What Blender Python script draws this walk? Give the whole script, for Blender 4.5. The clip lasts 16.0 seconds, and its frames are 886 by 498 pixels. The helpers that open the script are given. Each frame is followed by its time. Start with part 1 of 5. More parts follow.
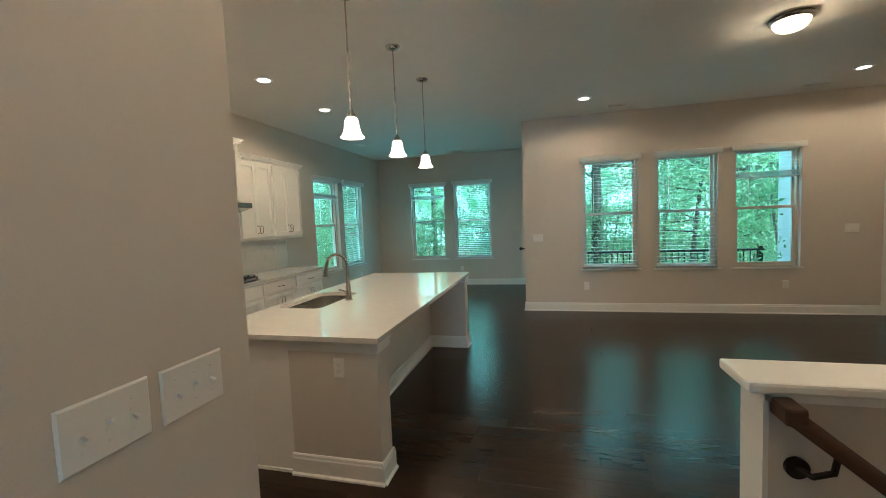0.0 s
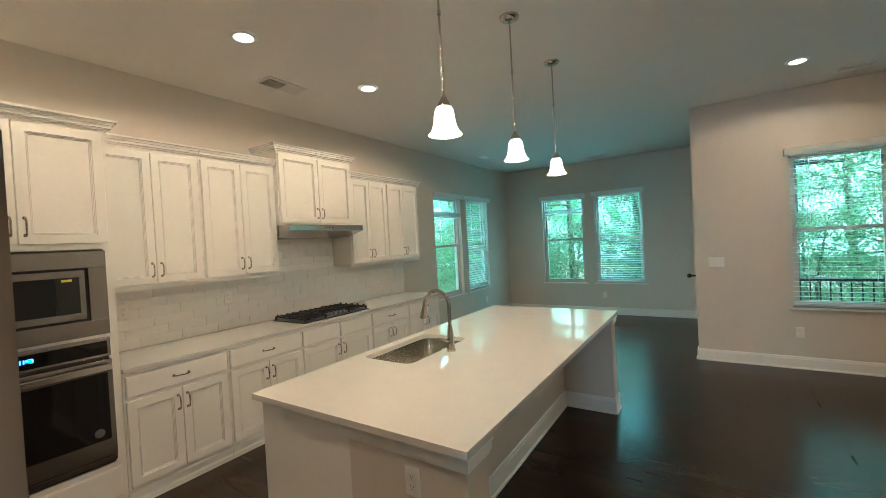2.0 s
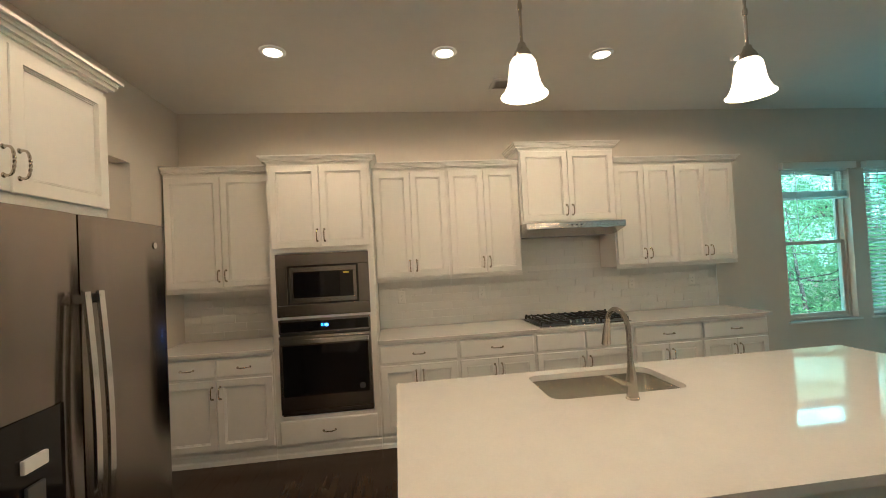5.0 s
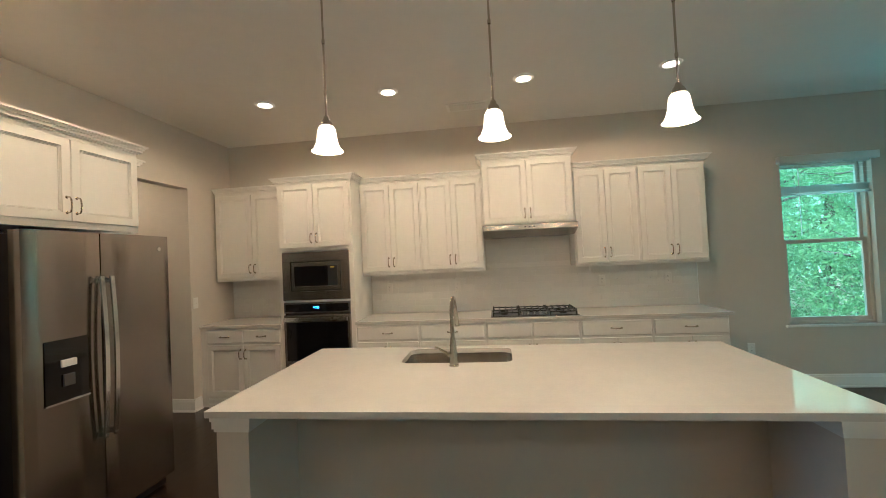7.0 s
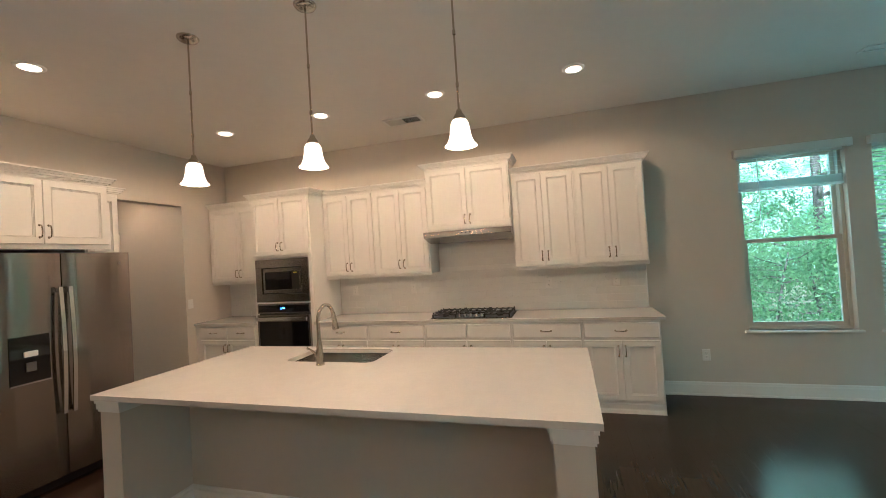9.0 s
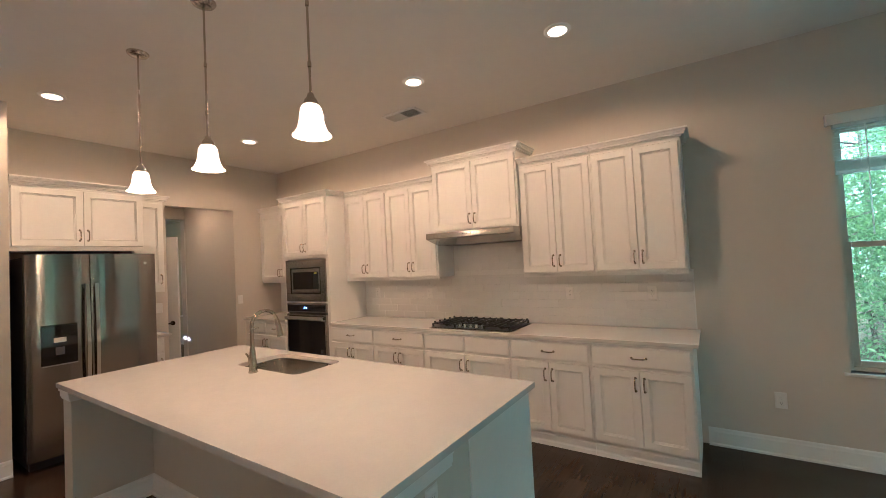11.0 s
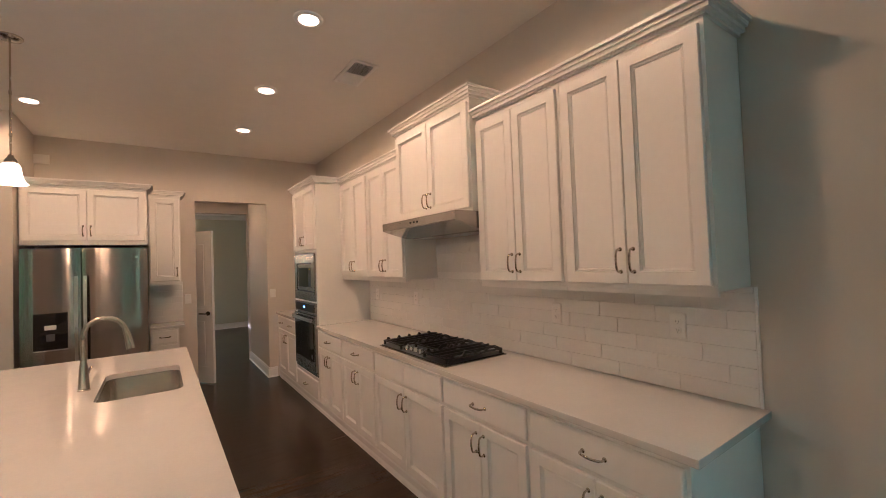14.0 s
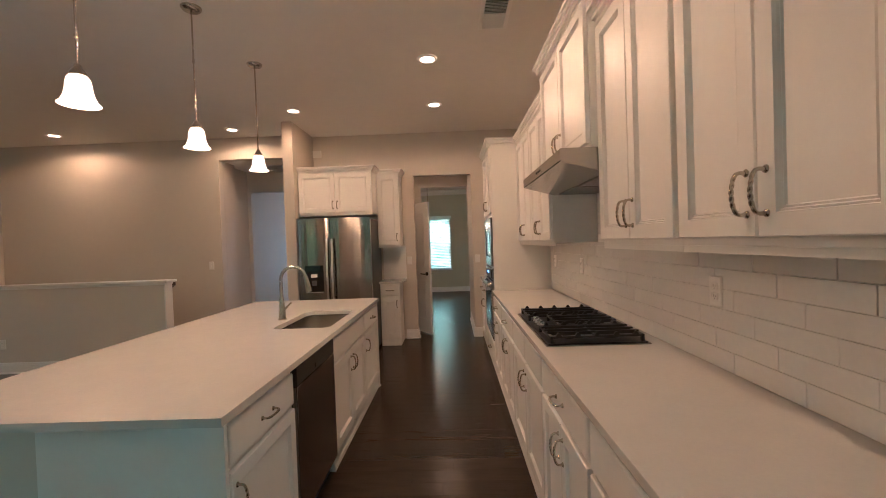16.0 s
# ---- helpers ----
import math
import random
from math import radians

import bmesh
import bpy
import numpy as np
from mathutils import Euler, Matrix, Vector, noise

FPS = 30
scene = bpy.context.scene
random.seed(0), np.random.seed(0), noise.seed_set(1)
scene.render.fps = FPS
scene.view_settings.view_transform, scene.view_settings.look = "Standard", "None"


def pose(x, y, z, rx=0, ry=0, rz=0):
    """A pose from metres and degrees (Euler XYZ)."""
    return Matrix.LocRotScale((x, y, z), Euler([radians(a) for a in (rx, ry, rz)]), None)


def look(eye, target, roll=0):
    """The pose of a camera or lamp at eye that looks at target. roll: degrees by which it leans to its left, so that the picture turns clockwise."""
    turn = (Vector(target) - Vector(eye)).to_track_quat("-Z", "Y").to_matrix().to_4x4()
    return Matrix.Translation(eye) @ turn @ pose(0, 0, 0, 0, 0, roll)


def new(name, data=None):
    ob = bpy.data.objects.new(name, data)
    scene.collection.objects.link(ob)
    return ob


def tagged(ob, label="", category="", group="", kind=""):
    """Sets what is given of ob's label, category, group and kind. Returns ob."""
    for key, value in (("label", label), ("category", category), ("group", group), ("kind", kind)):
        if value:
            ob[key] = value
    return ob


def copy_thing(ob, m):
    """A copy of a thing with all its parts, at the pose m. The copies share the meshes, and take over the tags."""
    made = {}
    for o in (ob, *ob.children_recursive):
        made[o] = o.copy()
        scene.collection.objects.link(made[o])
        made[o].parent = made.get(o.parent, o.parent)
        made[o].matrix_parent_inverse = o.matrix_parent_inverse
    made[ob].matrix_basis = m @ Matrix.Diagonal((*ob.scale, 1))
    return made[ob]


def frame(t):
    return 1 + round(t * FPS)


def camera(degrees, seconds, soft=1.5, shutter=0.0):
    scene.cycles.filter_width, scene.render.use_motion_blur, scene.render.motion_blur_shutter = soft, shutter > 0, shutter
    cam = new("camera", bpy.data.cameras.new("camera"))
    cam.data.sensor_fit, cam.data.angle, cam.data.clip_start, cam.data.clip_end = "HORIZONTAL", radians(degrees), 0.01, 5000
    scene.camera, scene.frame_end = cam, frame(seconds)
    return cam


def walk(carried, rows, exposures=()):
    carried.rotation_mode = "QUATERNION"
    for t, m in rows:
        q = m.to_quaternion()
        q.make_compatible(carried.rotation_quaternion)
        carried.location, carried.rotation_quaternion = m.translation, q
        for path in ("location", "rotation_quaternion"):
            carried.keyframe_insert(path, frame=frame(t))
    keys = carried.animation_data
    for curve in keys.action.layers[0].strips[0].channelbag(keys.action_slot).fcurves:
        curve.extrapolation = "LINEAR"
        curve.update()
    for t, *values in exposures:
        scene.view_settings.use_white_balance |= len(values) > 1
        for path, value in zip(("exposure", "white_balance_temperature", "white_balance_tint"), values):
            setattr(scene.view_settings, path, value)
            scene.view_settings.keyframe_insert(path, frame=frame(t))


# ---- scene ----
cam = camera(95.0, 16.0, soft=0.7)
PATH = [
    (0, pose(0.307, 1.093, 1.532, 85.98, 2.41, 14.26)),
    (0.5, pose(0.271, 1.309, 1.579, 87.23, 2.68, 16.60)),
    (1, pose(0.214, 1.550, 1.596, 88.12, 2.83, 20.49)),
    (1.5, pose(0.117, 1.784, 1.608, 88.46, 2.98, 26.50)),
    (2, pose(0.083, 1.995, 1.605, 88.98, 3.10, 33.03)),
    (2.5, pose(0.049, 2.110, 1.594, 89.13, 3.08, 39.37)),
    (3, pose(0.066, 2.207, 1.596, 89.21, 3.26, 45.98)),
    (3.5, pose(0.087, 2.397, 1.568, 89.76, 3.72, 53.70)),
    (4, pose(0.095, 2.668, 1.557, 90.42, 3.39, 64.46)),
    (4.5, pose(0.202, 2.955, 1.553, 90.58, 3.03, 77.20)),
    (4.7, pose(0.283, 3.049, 1.573, 90.88, 2.99, 79.95)),
    (6.8, pose(1.009, 4.353, 1.527, 91.30, 2.84, 96.79)),
    (7, pose(1.071, 4.520, 1.531, 91.29, 2.71, 97.54)),
    (7.5, pose(1.095, 4.899, 1.521, 91.22, 2.68, 99.62)),
    (8, pose(1.112, 5.264, 1.527, 91.57, 2.90, 101.35)),
    (8.5, pose(1.126, 5.608, 1.533, 91.85, 2.86, 103.49)),
    (8.7, pose(1.104, 5.720, 1.561, 91.57, 3.17, 104.88)),
    (10.8, pose(0.307, 6.749, 1.552, 91.62, 3.19, 121.34)),
    (11, pose(0.189, 6.809, 1.549, 91.85, 2.91, 123.58)),
    (11.5, pose(-0.132, 6.907, 1.520, 91.94, 2.77, 129.71)),
    (12, pose(-0.460, 7.026, 1.526, 91.64, 3.00, 133.65)),
    (12.5, pose(-0.784, 7.197, 1.538, 91.27, 3.01, 136.45)),
    (13, pose(-1.131, 7.274, 1.545, 91.09, 2.78, 139.17)),
    (13.5, pose(-1.437, 7.327, 1.539, 91.39, 2.44, 141.95)),
    (14, pose(-1.711, 7.291, 1.543, 91.55, 2.12, 145.04)),
    (14.5, pose(-1.991, 7.225, 1.530, 91.51, 2.15, 149.52)),
    (15, pose(-2.284, 7.200, 1.511, 91.20, 1.70, 156.38)),
    (15.5, pose(-2.512, 7.161, 1.451, 90.20, 1.73, 167.64)),
    (16, pose(-2.656, 7.254, 1.426, 89.02, 2.05, 181.35)),
]
EXPOSURE = [(0, 1.59, 4420, 6), (1, 1.72, 4440, 7), (3, 1.69, 4420, 5), (4.5, 1.54, 4570, 7), (7, 1.69, 4490, 8), (8.5, 1.74, 4650, 15), (11, 1.69, 4900, 25), (16, 1.44, 5150, 31)]
walk(cam, PATH, EXPOSURE)

# ---- light: world, sun, lamps ----
world = bpy.data.worlds.new("world")
scene.world = world
world.use_nodes = True
wn = world.node_tree.nodes
sky = wn.new("ShaderNodeTexSky")
sky.sky_type, sky.sun_disc = "NISHITA", False
sky.sun_elevation, sky.sun_rotation = radians(46), radians(100)
wn["Background"].inputs["Strength"].default_value = 0.15
world.node_tree.links.new(sky.outputs["Color"], wn["Background"].inputs["Color"])

WARM = (1.0, 0.60, 0.25)
DAY = (0.45, 1.0, 0.80)
CAN_W, PENDANT_W, FLUSH_W, DAY_W = 13.0, 4.0, 6.0, 27.0


def lamp(name, kind, m, energy, color, **more):
    data = bpy.data.lights.new(name, kind)
    data.energy, data.color = energy, color
    if kind == "AREA":
        data.shape = more.get("shape", "RECTANGLE")
        data.size, data.size_y = more["size"], more.get("size_y", more["size"])
        data.spread = more.get("spread", radians(180))
    elif kind == "SPOT":
        data.spot_size, data.spot_blend, data.shadow_soft_size = more["cone"], more["blend"], more["soft"]
    elif kind == "POINT":
        data.shadow_soft_size = more["soft"]
    else:
        data.angle = more["angle"]
    ob = new(name, data)
    ob.matrix_world = m
    return ob


lamp("sun", "SUN", look((18, -2, 19), (0, 2, 0)), 5.0, (1.0, 0.96, 0.90), angle=radians(0.5))

# ceiling can lights: kitchen aisle, living room, hall end
CANS = [(-0.81, 2.415), (-2.495, 2.418), (-2.488, 3.62), (-2.489, 4.826), (-2.50, 6.035),
        (0.82, 6.87), (3.81, 6.84), (5.25, 7.30), (0.29, 1.77), (2.69, 1.85)]
PENDANTS = [(-0.957, 3.667), (-0.957, 4.54), (-0.957, 5.407)]
CEIL = 3.06
for cx, cy in CANS:
    lamp("can_beam", "SPOT", pose(cx, cy, CEIL - 0.03), CAN_W, WARM, cone=radians(168), blend=0.3, soft=0.07)
for cx, cy in PENDANTS:
    lamp("pendant_bulb_light", "POINT", pose(cx, cy, 2.108), PENDANT_W, WARM, soft=0.045)
# added passage light, its fixture out of view, to brighten the walls there
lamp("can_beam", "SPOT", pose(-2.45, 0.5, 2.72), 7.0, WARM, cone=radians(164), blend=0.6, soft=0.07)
lamp("flush_bulb_light", "POINT", pose(2.27, 5.12, 2.955), FLUSH_W, WARM, soft=0.08)
lamp("foyer_bulb_light", "POINT", pose(0.2, -2.5, 2.42), 5.0, WARM, soft=0.07)
lamp("dining_bulb_light", "POINT", pose(-2.1, -2.3, 1.75), 5.5, WARM, soft=0.07)
# added area lamps stand in for window sky light (they face into the rooms)
for wx in (1.255, 2.31, 3.335):
    lamp("window_skylight", "AREA", pose(wx, 8.85, 2.98, -58, 0, 0), DAY_W * 0.28, DAY, size=0.85, size_y=0.8)
# added lamps stand in for sky above, and sunlit ground's bounce below the sills
for nook, west, z, rx in ((0.60, 0.34, 2.98, -58), (0.20, 0.10, 0.10, -112)):
    for wx in (-2.42, -1.355):
        lamp("window_skylight", "AREA", pose(wx, 11.42, z, rx, 0, 0), DAY_W * nook, DAY, size=0.85, size_y=0.8)
    for wy in (7.985, 9.05):
        lamp("window_skylight", "AREA", pose(-4.65, wy, z, rx, 0, 90), DAY_W * west, DAY, size=0.85, size_y=0.8)
lamp("window_skylight", "AREA", pose(-2.25, -5.3, 2.75, 58, 0, 0), DAY_W * 2, DAY, size=0.8, size_y=0.8)
lamp("window_skylight", "AREA", pose(6.9, 11.05, 2.9, -58, 0, 0), DAY_W, DAY, size=0.9, size_y=0.8)
# added lamp behind the front door's glass stands in for bright outdoors
lamp("door_sky_fill", "AREA", pose(0.28, -4.5, 1.28, 90, 0, 0), DAY_W * 0.4, (0.80, 0.97, 0.95), size=0.55, size_y=1.25)


# ---- materials ----
def mat(name, color, rough=0.5, metal=0.0, vary=0.06, scale=3.0, bump=0.0, bump_scale=60.0, stretch=(1, 1, 1),
        per_object=0.0, rough_vary=0.05, coat=0.0, tint=None):
    """A procedural surface: base colour with two scales of variation, fine relief, uneven gloss."""
    m = bpy.data.materials.new(name)
    m.use_nodes = True
    nt = m.node_tree
    nd, lk = nt.nodes, nt.links
    b = nd["Principled BSDF"]
    b.inputs["Metallic"].default_value = metal
    b.inputs["Coat Weight"].default_value = coat
    tc = nd.new("ShaderNodeTexCoord")
    mp = nd.new("ShaderNodeMapping")
    mp.inputs["Scale"].default_value = stretch
    lk.new(tc.outputs["Object"], mp.inputs["Vector"])
    n1 = nd.new("ShaderNodeTexNoise")
    n1.inputs["Scale"].default_value, n1.inputs["Detail"].default_value = scale, 4
    n2 = nd.new("ShaderNodeTexNoise")
    n2.inputs["Scale"].default_value, n2.inputs["Detail"].default_value = scale * 11, 3
    lk.new(mp.outputs["Vector"], n1.inputs["Vector"])
    lk.new(mp.outputs["Vector"], n2.inputs["Vector"])
    add = nd.new("ShaderNodeMath")
    add.operation = "MULTIPLY_ADD"
    add.inputs[1].default_value = 0.5
    lk.new(n2.outputs["Fac"], add.inputs[0])
    half = nd.new("ShaderNodeMath")
    half.operation = "MULTIPLY"
    half.inputs[1].default_value = 0.5
    lk.new(n1.outputs["Fac"], half.inputs[0])
    lk.new(half.outputs[0], add.inputs[2])
    value = add.outputs[0]
    if per_object:
        oi = nd.new("ShaderNodeObjectInfo")
        po = nd.new("ShaderNodeMath")
        po.operation = "MULTIPLY_ADD"
        po.inputs[1].default_value = per_object
        lk.new(oi.outputs["Random"], po.inputs[0])
        lk.new(value, po.inputs[2])
        sub = nd.new("ShaderNodeMath")
        sub.operation = "SUBTRACT"
        sub.inputs[1].default_value = per_object / 2
        lk.new(po.outputs[0], sub.inputs[0])
        value = sub.outputs[0]
    ramp = nd.new("ShaderNodeValToRGB")
    lo, hi = 1 - vary * 2, 1 + vary * 2
    second = tint or color
    ramp.color_ramp.elements[0].position, ramp.color_ramp.elements[1].position = 0.25, 0.75
    ramp.color_ramp.elements[0].color = (*[min(1, c * lo) for c in color], 1)
    ramp.color_ramp.elements[1].color = (*[min(1, c * hi) for c in second], 1)
    lk.new(value, ramp.inputs["Fac"])
    lk.new(ramp.outputs["Color"], b.inputs["Base Color"])
    mr = nd.new("ShaderNodeMapRange")
    mr.inputs["To Min"].default_value, mr.inputs["To Max"].default_value = max(0.02, rough - rough_vary), rough + rough_vary
    lk.new(n1.outputs["Fac"], mr.inputs["Value"])
    lk.new(mr.outputs["Result"], b.inputs["Roughness"])
    if bump:
        n3 = nd.new("ShaderNodeTexNoise")
        n3.inputs["Scale"].default_value, n3.inputs["Detail"].default_value = bump_scale, 3
        lk.new(mp.outputs["Vector"], n3.inputs["Vector"])
        bp = nd.new("ShaderNodeBump")
        bp.inputs["Strength"].default_value, bp.inputs["Distance"].default_value = bump, 0.002
        lk.new(n3.outputs["Fac"], bp.inputs["Height"])
        lk.new(bp.outputs["Normal"], b.inputs["Normal"])
    return m


def brushed(m, amount=0.92):
    """Stretches the gloss of a brushed metal along the grain."""
    nt = m.node_tree
    tg = nt.nodes.new("ShaderNodeTangent")
    tg.direction_type, tg.axis = "RADIAL", "Z"
    b = nt.nodes["Principled BSDF"]
    b.inputs["Anisotropic"].default_value = amount
    b.inputs["Anisotropic Rotation"].default_value = 0.25
    nt.links.new(tg.outputs["Tangent"], b.inputs["Tangent"])
    return m


def glow(name, color, strength):
    m = bpy.data.materials.new(name)
    m.use_nodes = True
    b = m.node_tree.nodes["Principled BSDF"]
    b.inputs["Base Color"].default_value = (0.8, 0.8, 0.8, 1)
    b.inputs["Emission Color"].default_value = (*color, 1)
    b.inputs["Emission Strength"].default_value = strength
    return m


def glass(name):
    m = bpy.data.materials.new(name)
    m.use_nodes = True
    nt = m.node_tree
    b = nt.nodes["Principled BSDF"]
    b.inputs["Base Color"].default_value = (0.80, 0.96, 0.95, 1)
    b.inputs["Roughness"].default_value = 0.01
    b.inputs["Transmission Weight"].default_value = 1.0
    b.inputs["IOR"].default_value = 1.45
    return m


WALL = mat("greige_wall_paint", (0.62, 0.567, 0.50), 0.60, vary=0.012, scale=1.2, bump=0.18, bump_scale=220)
CEILING = mat("flat_ceiling_paint", (0.75, 0.72, 0.67), 0.85, vary=0.012, scale=1.0, bump=0.25, bump_scale=180)
DINING_WALL = mat("pale_dining_paint", (0.56, 0.55, 0.44), 0.7, vary=0.012, scale=1.2, bump=0.15, bump_scale=220)
TRIM = mat("white_trim_paint", (0.78, 0.77, 0.74), 0.35, vary=0.012, scale=4, bump=0.06, bump_scale=90)
CABINET = mat("white_cabinet_paint", (0.80, 0.775, 0.735), 0.34, vary=0.012, scale=3, bump=0.05, bump_scale=120)
SINK_STEEL = mat("satin_sink_steel", (0.70, 0.68, 0.64), 0.17, 1.0, vary=0.03, scale=6, rough_vary=0.04)
QUARTZ = mat("white_quartz", (0.64, 0.62, 0.59), 0.055, vary=0.02, scale=9, rough_vary=0.015)
TILE = mat("glazed_subway_tile", (0.76, 0.745, 0.71), 0.10, vary=0.02, scale=5, bump=0.35, bump_scale=9, per_object=0.25)
HOOD_STEEL = mat("polished_hood_steel", (0.42, 0.40, 0.38), 0.19, 1.0, vary=0.02, scale=1.5, stretch=(1, 1, 500), rough_vary=0.02)
GROUT = mat("pale_grout", (0.77, 0.755, 0.72), 0.85, vary=0.04, scale=30)
WOOD = mat("dark_stained_oak", (0.033, 0.0205, 0.0132), 0.25, vary=0.12, scale=5, bump=0.4, bump_scale=14,
           stretch=(0.09, 1, 1), per_object=0.3, rough_vary=0.06, tint=(0.040, 0.0245, 0.0155))
WOOD.node_tree.nodes["Principled BSDF"].inputs["Specular IOR Level"].default_value = 0.23
RAIL_WOOD = mat("stained_rail_wood", (0.062, 0.030, 0.017), 0.33, vary=0.2, scale=8, stretch=(0.2, 1, 1), bump=0.1)
STEEL = mat("brushed_stainless_steel", (0.58, 0.56, 0.535), 0.27, 1.0, vary=0.02, scale=1.5, stretch=(1, 1, 500), rough_vary=0.02)
FRIDGE_STEEL = mat("dark_brushed_steel", (0.31, 0.275, 0.25), 0.17, 1.0, vary=0.02, scale=1.5, stretch=(500, 500, 1), rough_vary=0.02)
PULL_METAL = mat("aged_pull_nickel", (0.50, 0.45, 0.38), 0.22, 1.0, vary=0.06, scale=12)
brushed(FRIDGE_STEEL)
APPLIANCE = mat("dark_oven_steel", (0.36, 0.335, 0.31), 0.26, 1.0, vary=0.02, scale=1.5, stretch=(1, 1, 500), rough_vary=0.02)
NICKEL = mat("satin_nickel", (0.46, 0.42, 0.36), 0.26, 1.0, vary=0.04, scale=12)
CHROME = mat("polished_handle_steel", (0.72, 0.71, 0.69), 0.16, 1.0, vary=0.02, scale=8)
BLACK_GLASS = mat("black_oven_glass", (0.006, 0.006, 0.007), 0.06, vary=0.05, scale=3, rough_vary=0.02)
BLACK = mat("black_enamel", (0.012, 0.012, 0.013), 0.30, vary=0.1, scale=10)
IRON = mat("black_cast_iron", (0.015, 0.015, 0.016), 0.5, vary=0.15, scale=25, bump=0.2, bump_scale=150)
DARK_SIDE = mat("dark_grey_appliance_side", (0.035, 0.034, 0.034), 0.4, vary=0.06, scale=6, bump=0.1)
FILTER = mat("steel_filter_mesh", (0.30, 0.29, 0.28), 0.34, 1.0, vary=0.08, scale=60, bump=0.5, bump_scale=400)
GREY = mat("grey_plastic_and_vent_shade", (0.08, 0.08, 0.08), 0.7)
PLASTIC = mat("white_plastic", (0.78, 0.76, 0.72), 0.32, vary=0.01, scale=10)
SLOT = mat("dark_slot", (0.10, 0.095, 0.09), 0.6)
BLIND = mat("white_blind_slat", (0.86, 0.86, 0.84), 0.42, vary=0.015, scale=6)
SASH = mat("almond_window_frame", (0.62, 0.59, 0.52), 0.4, vary=0.015, scale=5)
GLASS = glass("clear_glass")
BULB = glow("lit_diffuser", (1.0, 0.66, 0.34), 7.0)
SHADE = glow("lit_alabaster_glass", (1.0, 0.66, 0.34), 1.6)
CLOCK = glow("blue_clock_segment", (0.10, 0.35, 1.0), 6.0)
YELLOW = mat("yellow_sticker", (0.75, 0.6, 0.05), 0.5)
CARPET = mat("beige_carpet", (0.42, 0.38, 0.32), 0.95, vary=0.08, scale=30, bump=0.6, bump_scale=300)
BRONZE = mat("black_bronze", (0.02, 0.018, 0.016), 0.4, 0.6, vary=0.1, scale=20)
DECK = mat("weathered_deck_board", (0.26, 0.22, 0.17), 0.7, vary=0.15, scale=4, stretch=(0.3, 4, 1), bump=0.3)
SIDING = mat("white_lap_siding", (0.74, 0.75, 0.74), 0.5, vary=0.02, scale=4, bump=0.1)
BARK = mat("grey_bark", (0.13, 0.105, 0.08), 0.9, vary=0.25, scale=6, stretch=(1, 1, 0.2), bump=0.8, bump_scale=20)
LITTER = mat("leaf_litter_ground", (0.07, 0.085, 0.035), 0.95, vary=0.3, scale=1.5, bump=0.8, bump_scale=30, tint=(0.15, 0.11, 0.06))


def leaf_material():
    m = mat("green_leaf", (0.08, 0.15, 0.06), 0.45, vary=0.35, scale=1.4, per_object=0.3, tint=(0.14, 0.22, 0.07))
    nt = m.node_tree
    b = nt.nodes["Principled BSDF"]
    tr = nt.nodes.new("ShaderNodeBsdfTranslucent")
    tr.inputs["Color"].default_value = (0.42, 0.62, 0.34, 1)
    mix = nt.nodes.new("ShaderNodeMixShader")
    mix.inputs["Fac"].default_value = 0.5
    out = nt.nodes["Material Output"]
    nt.links.new(b.outputs["BSDF"], mix.inputs[1])
    nt.links.new(tr.outputs["BSDF"], mix.inputs[2])
    nt.links.new(mix.outputs["Shader"], out.inputs["Surface"])
    return m


def let_through(m, color, share):
    """Lets some light shine through a thin sheet."""
    nt = m.node_tree
    tr = nt.nodes.new("ShaderNodeBsdfTranslucent")
    tr.inputs["Color"].default_value = (*color, 1)
    mix = nt.nodes.new("ShaderNodeMixShader")
    mix.inputs["Fac"].default_value = share
    nt.links.new(nt.nodes["Principled BSDF"].outputs["BSDF"], mix.inputs[1])
    nt.links.new(tr.outputs["BSDF"], mix.inputs[2])
    nt.links.new(mix.outputs["Shader"], nt.nodes["Material Output"].inputs["Surface"])


let_through(BLIND, (0.92, 0.92, 0.90), 0.65)
LEAF = leaf_material()
# emission paints sunlit and dark patches into the far woods' colour
_far = glow("far_woods_glow", (0.25, 0.60, 0.30), 2.3)
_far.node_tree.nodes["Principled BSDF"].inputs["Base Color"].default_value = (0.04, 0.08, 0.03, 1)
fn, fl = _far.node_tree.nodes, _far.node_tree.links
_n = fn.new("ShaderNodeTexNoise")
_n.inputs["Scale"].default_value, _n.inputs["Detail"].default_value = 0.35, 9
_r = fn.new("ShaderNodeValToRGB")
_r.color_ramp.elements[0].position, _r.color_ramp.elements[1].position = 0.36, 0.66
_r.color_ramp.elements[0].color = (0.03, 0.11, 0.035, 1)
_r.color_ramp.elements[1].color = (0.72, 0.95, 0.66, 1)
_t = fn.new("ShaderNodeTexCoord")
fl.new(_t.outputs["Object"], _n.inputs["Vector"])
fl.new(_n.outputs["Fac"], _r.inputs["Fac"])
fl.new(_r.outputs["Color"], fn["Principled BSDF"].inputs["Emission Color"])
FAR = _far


# ---- mesh helpers ----
def box(bm, x0, y0, z0, x1, y1, z1, bevel=0.0):
    r = bmesh.ops.create_cube(bm, size=1, matrix=Matrix.Translation(((x0 + x1) / 2, (y0 + y1) / 2, (z0 + z1) / 2))
                              @ Matrix.Diagonal((abs(x1 - x0), abs(y1 - y0), abs(z1 - z0), 1)))
    if bevel:
        edges = list({e for v in r["verts"] for e in v.link_edges})
        bmesh.ops.bevel(bm, geom=edges, offset=bevel, segments=2, profile=0.6, affect="EDGES")
    return bm


def boxes(*rows, bevel=0.0):
    bm = bmesh.new()
    for row in rows:
        box(bm, *row, bevel=bevel)
    return bm


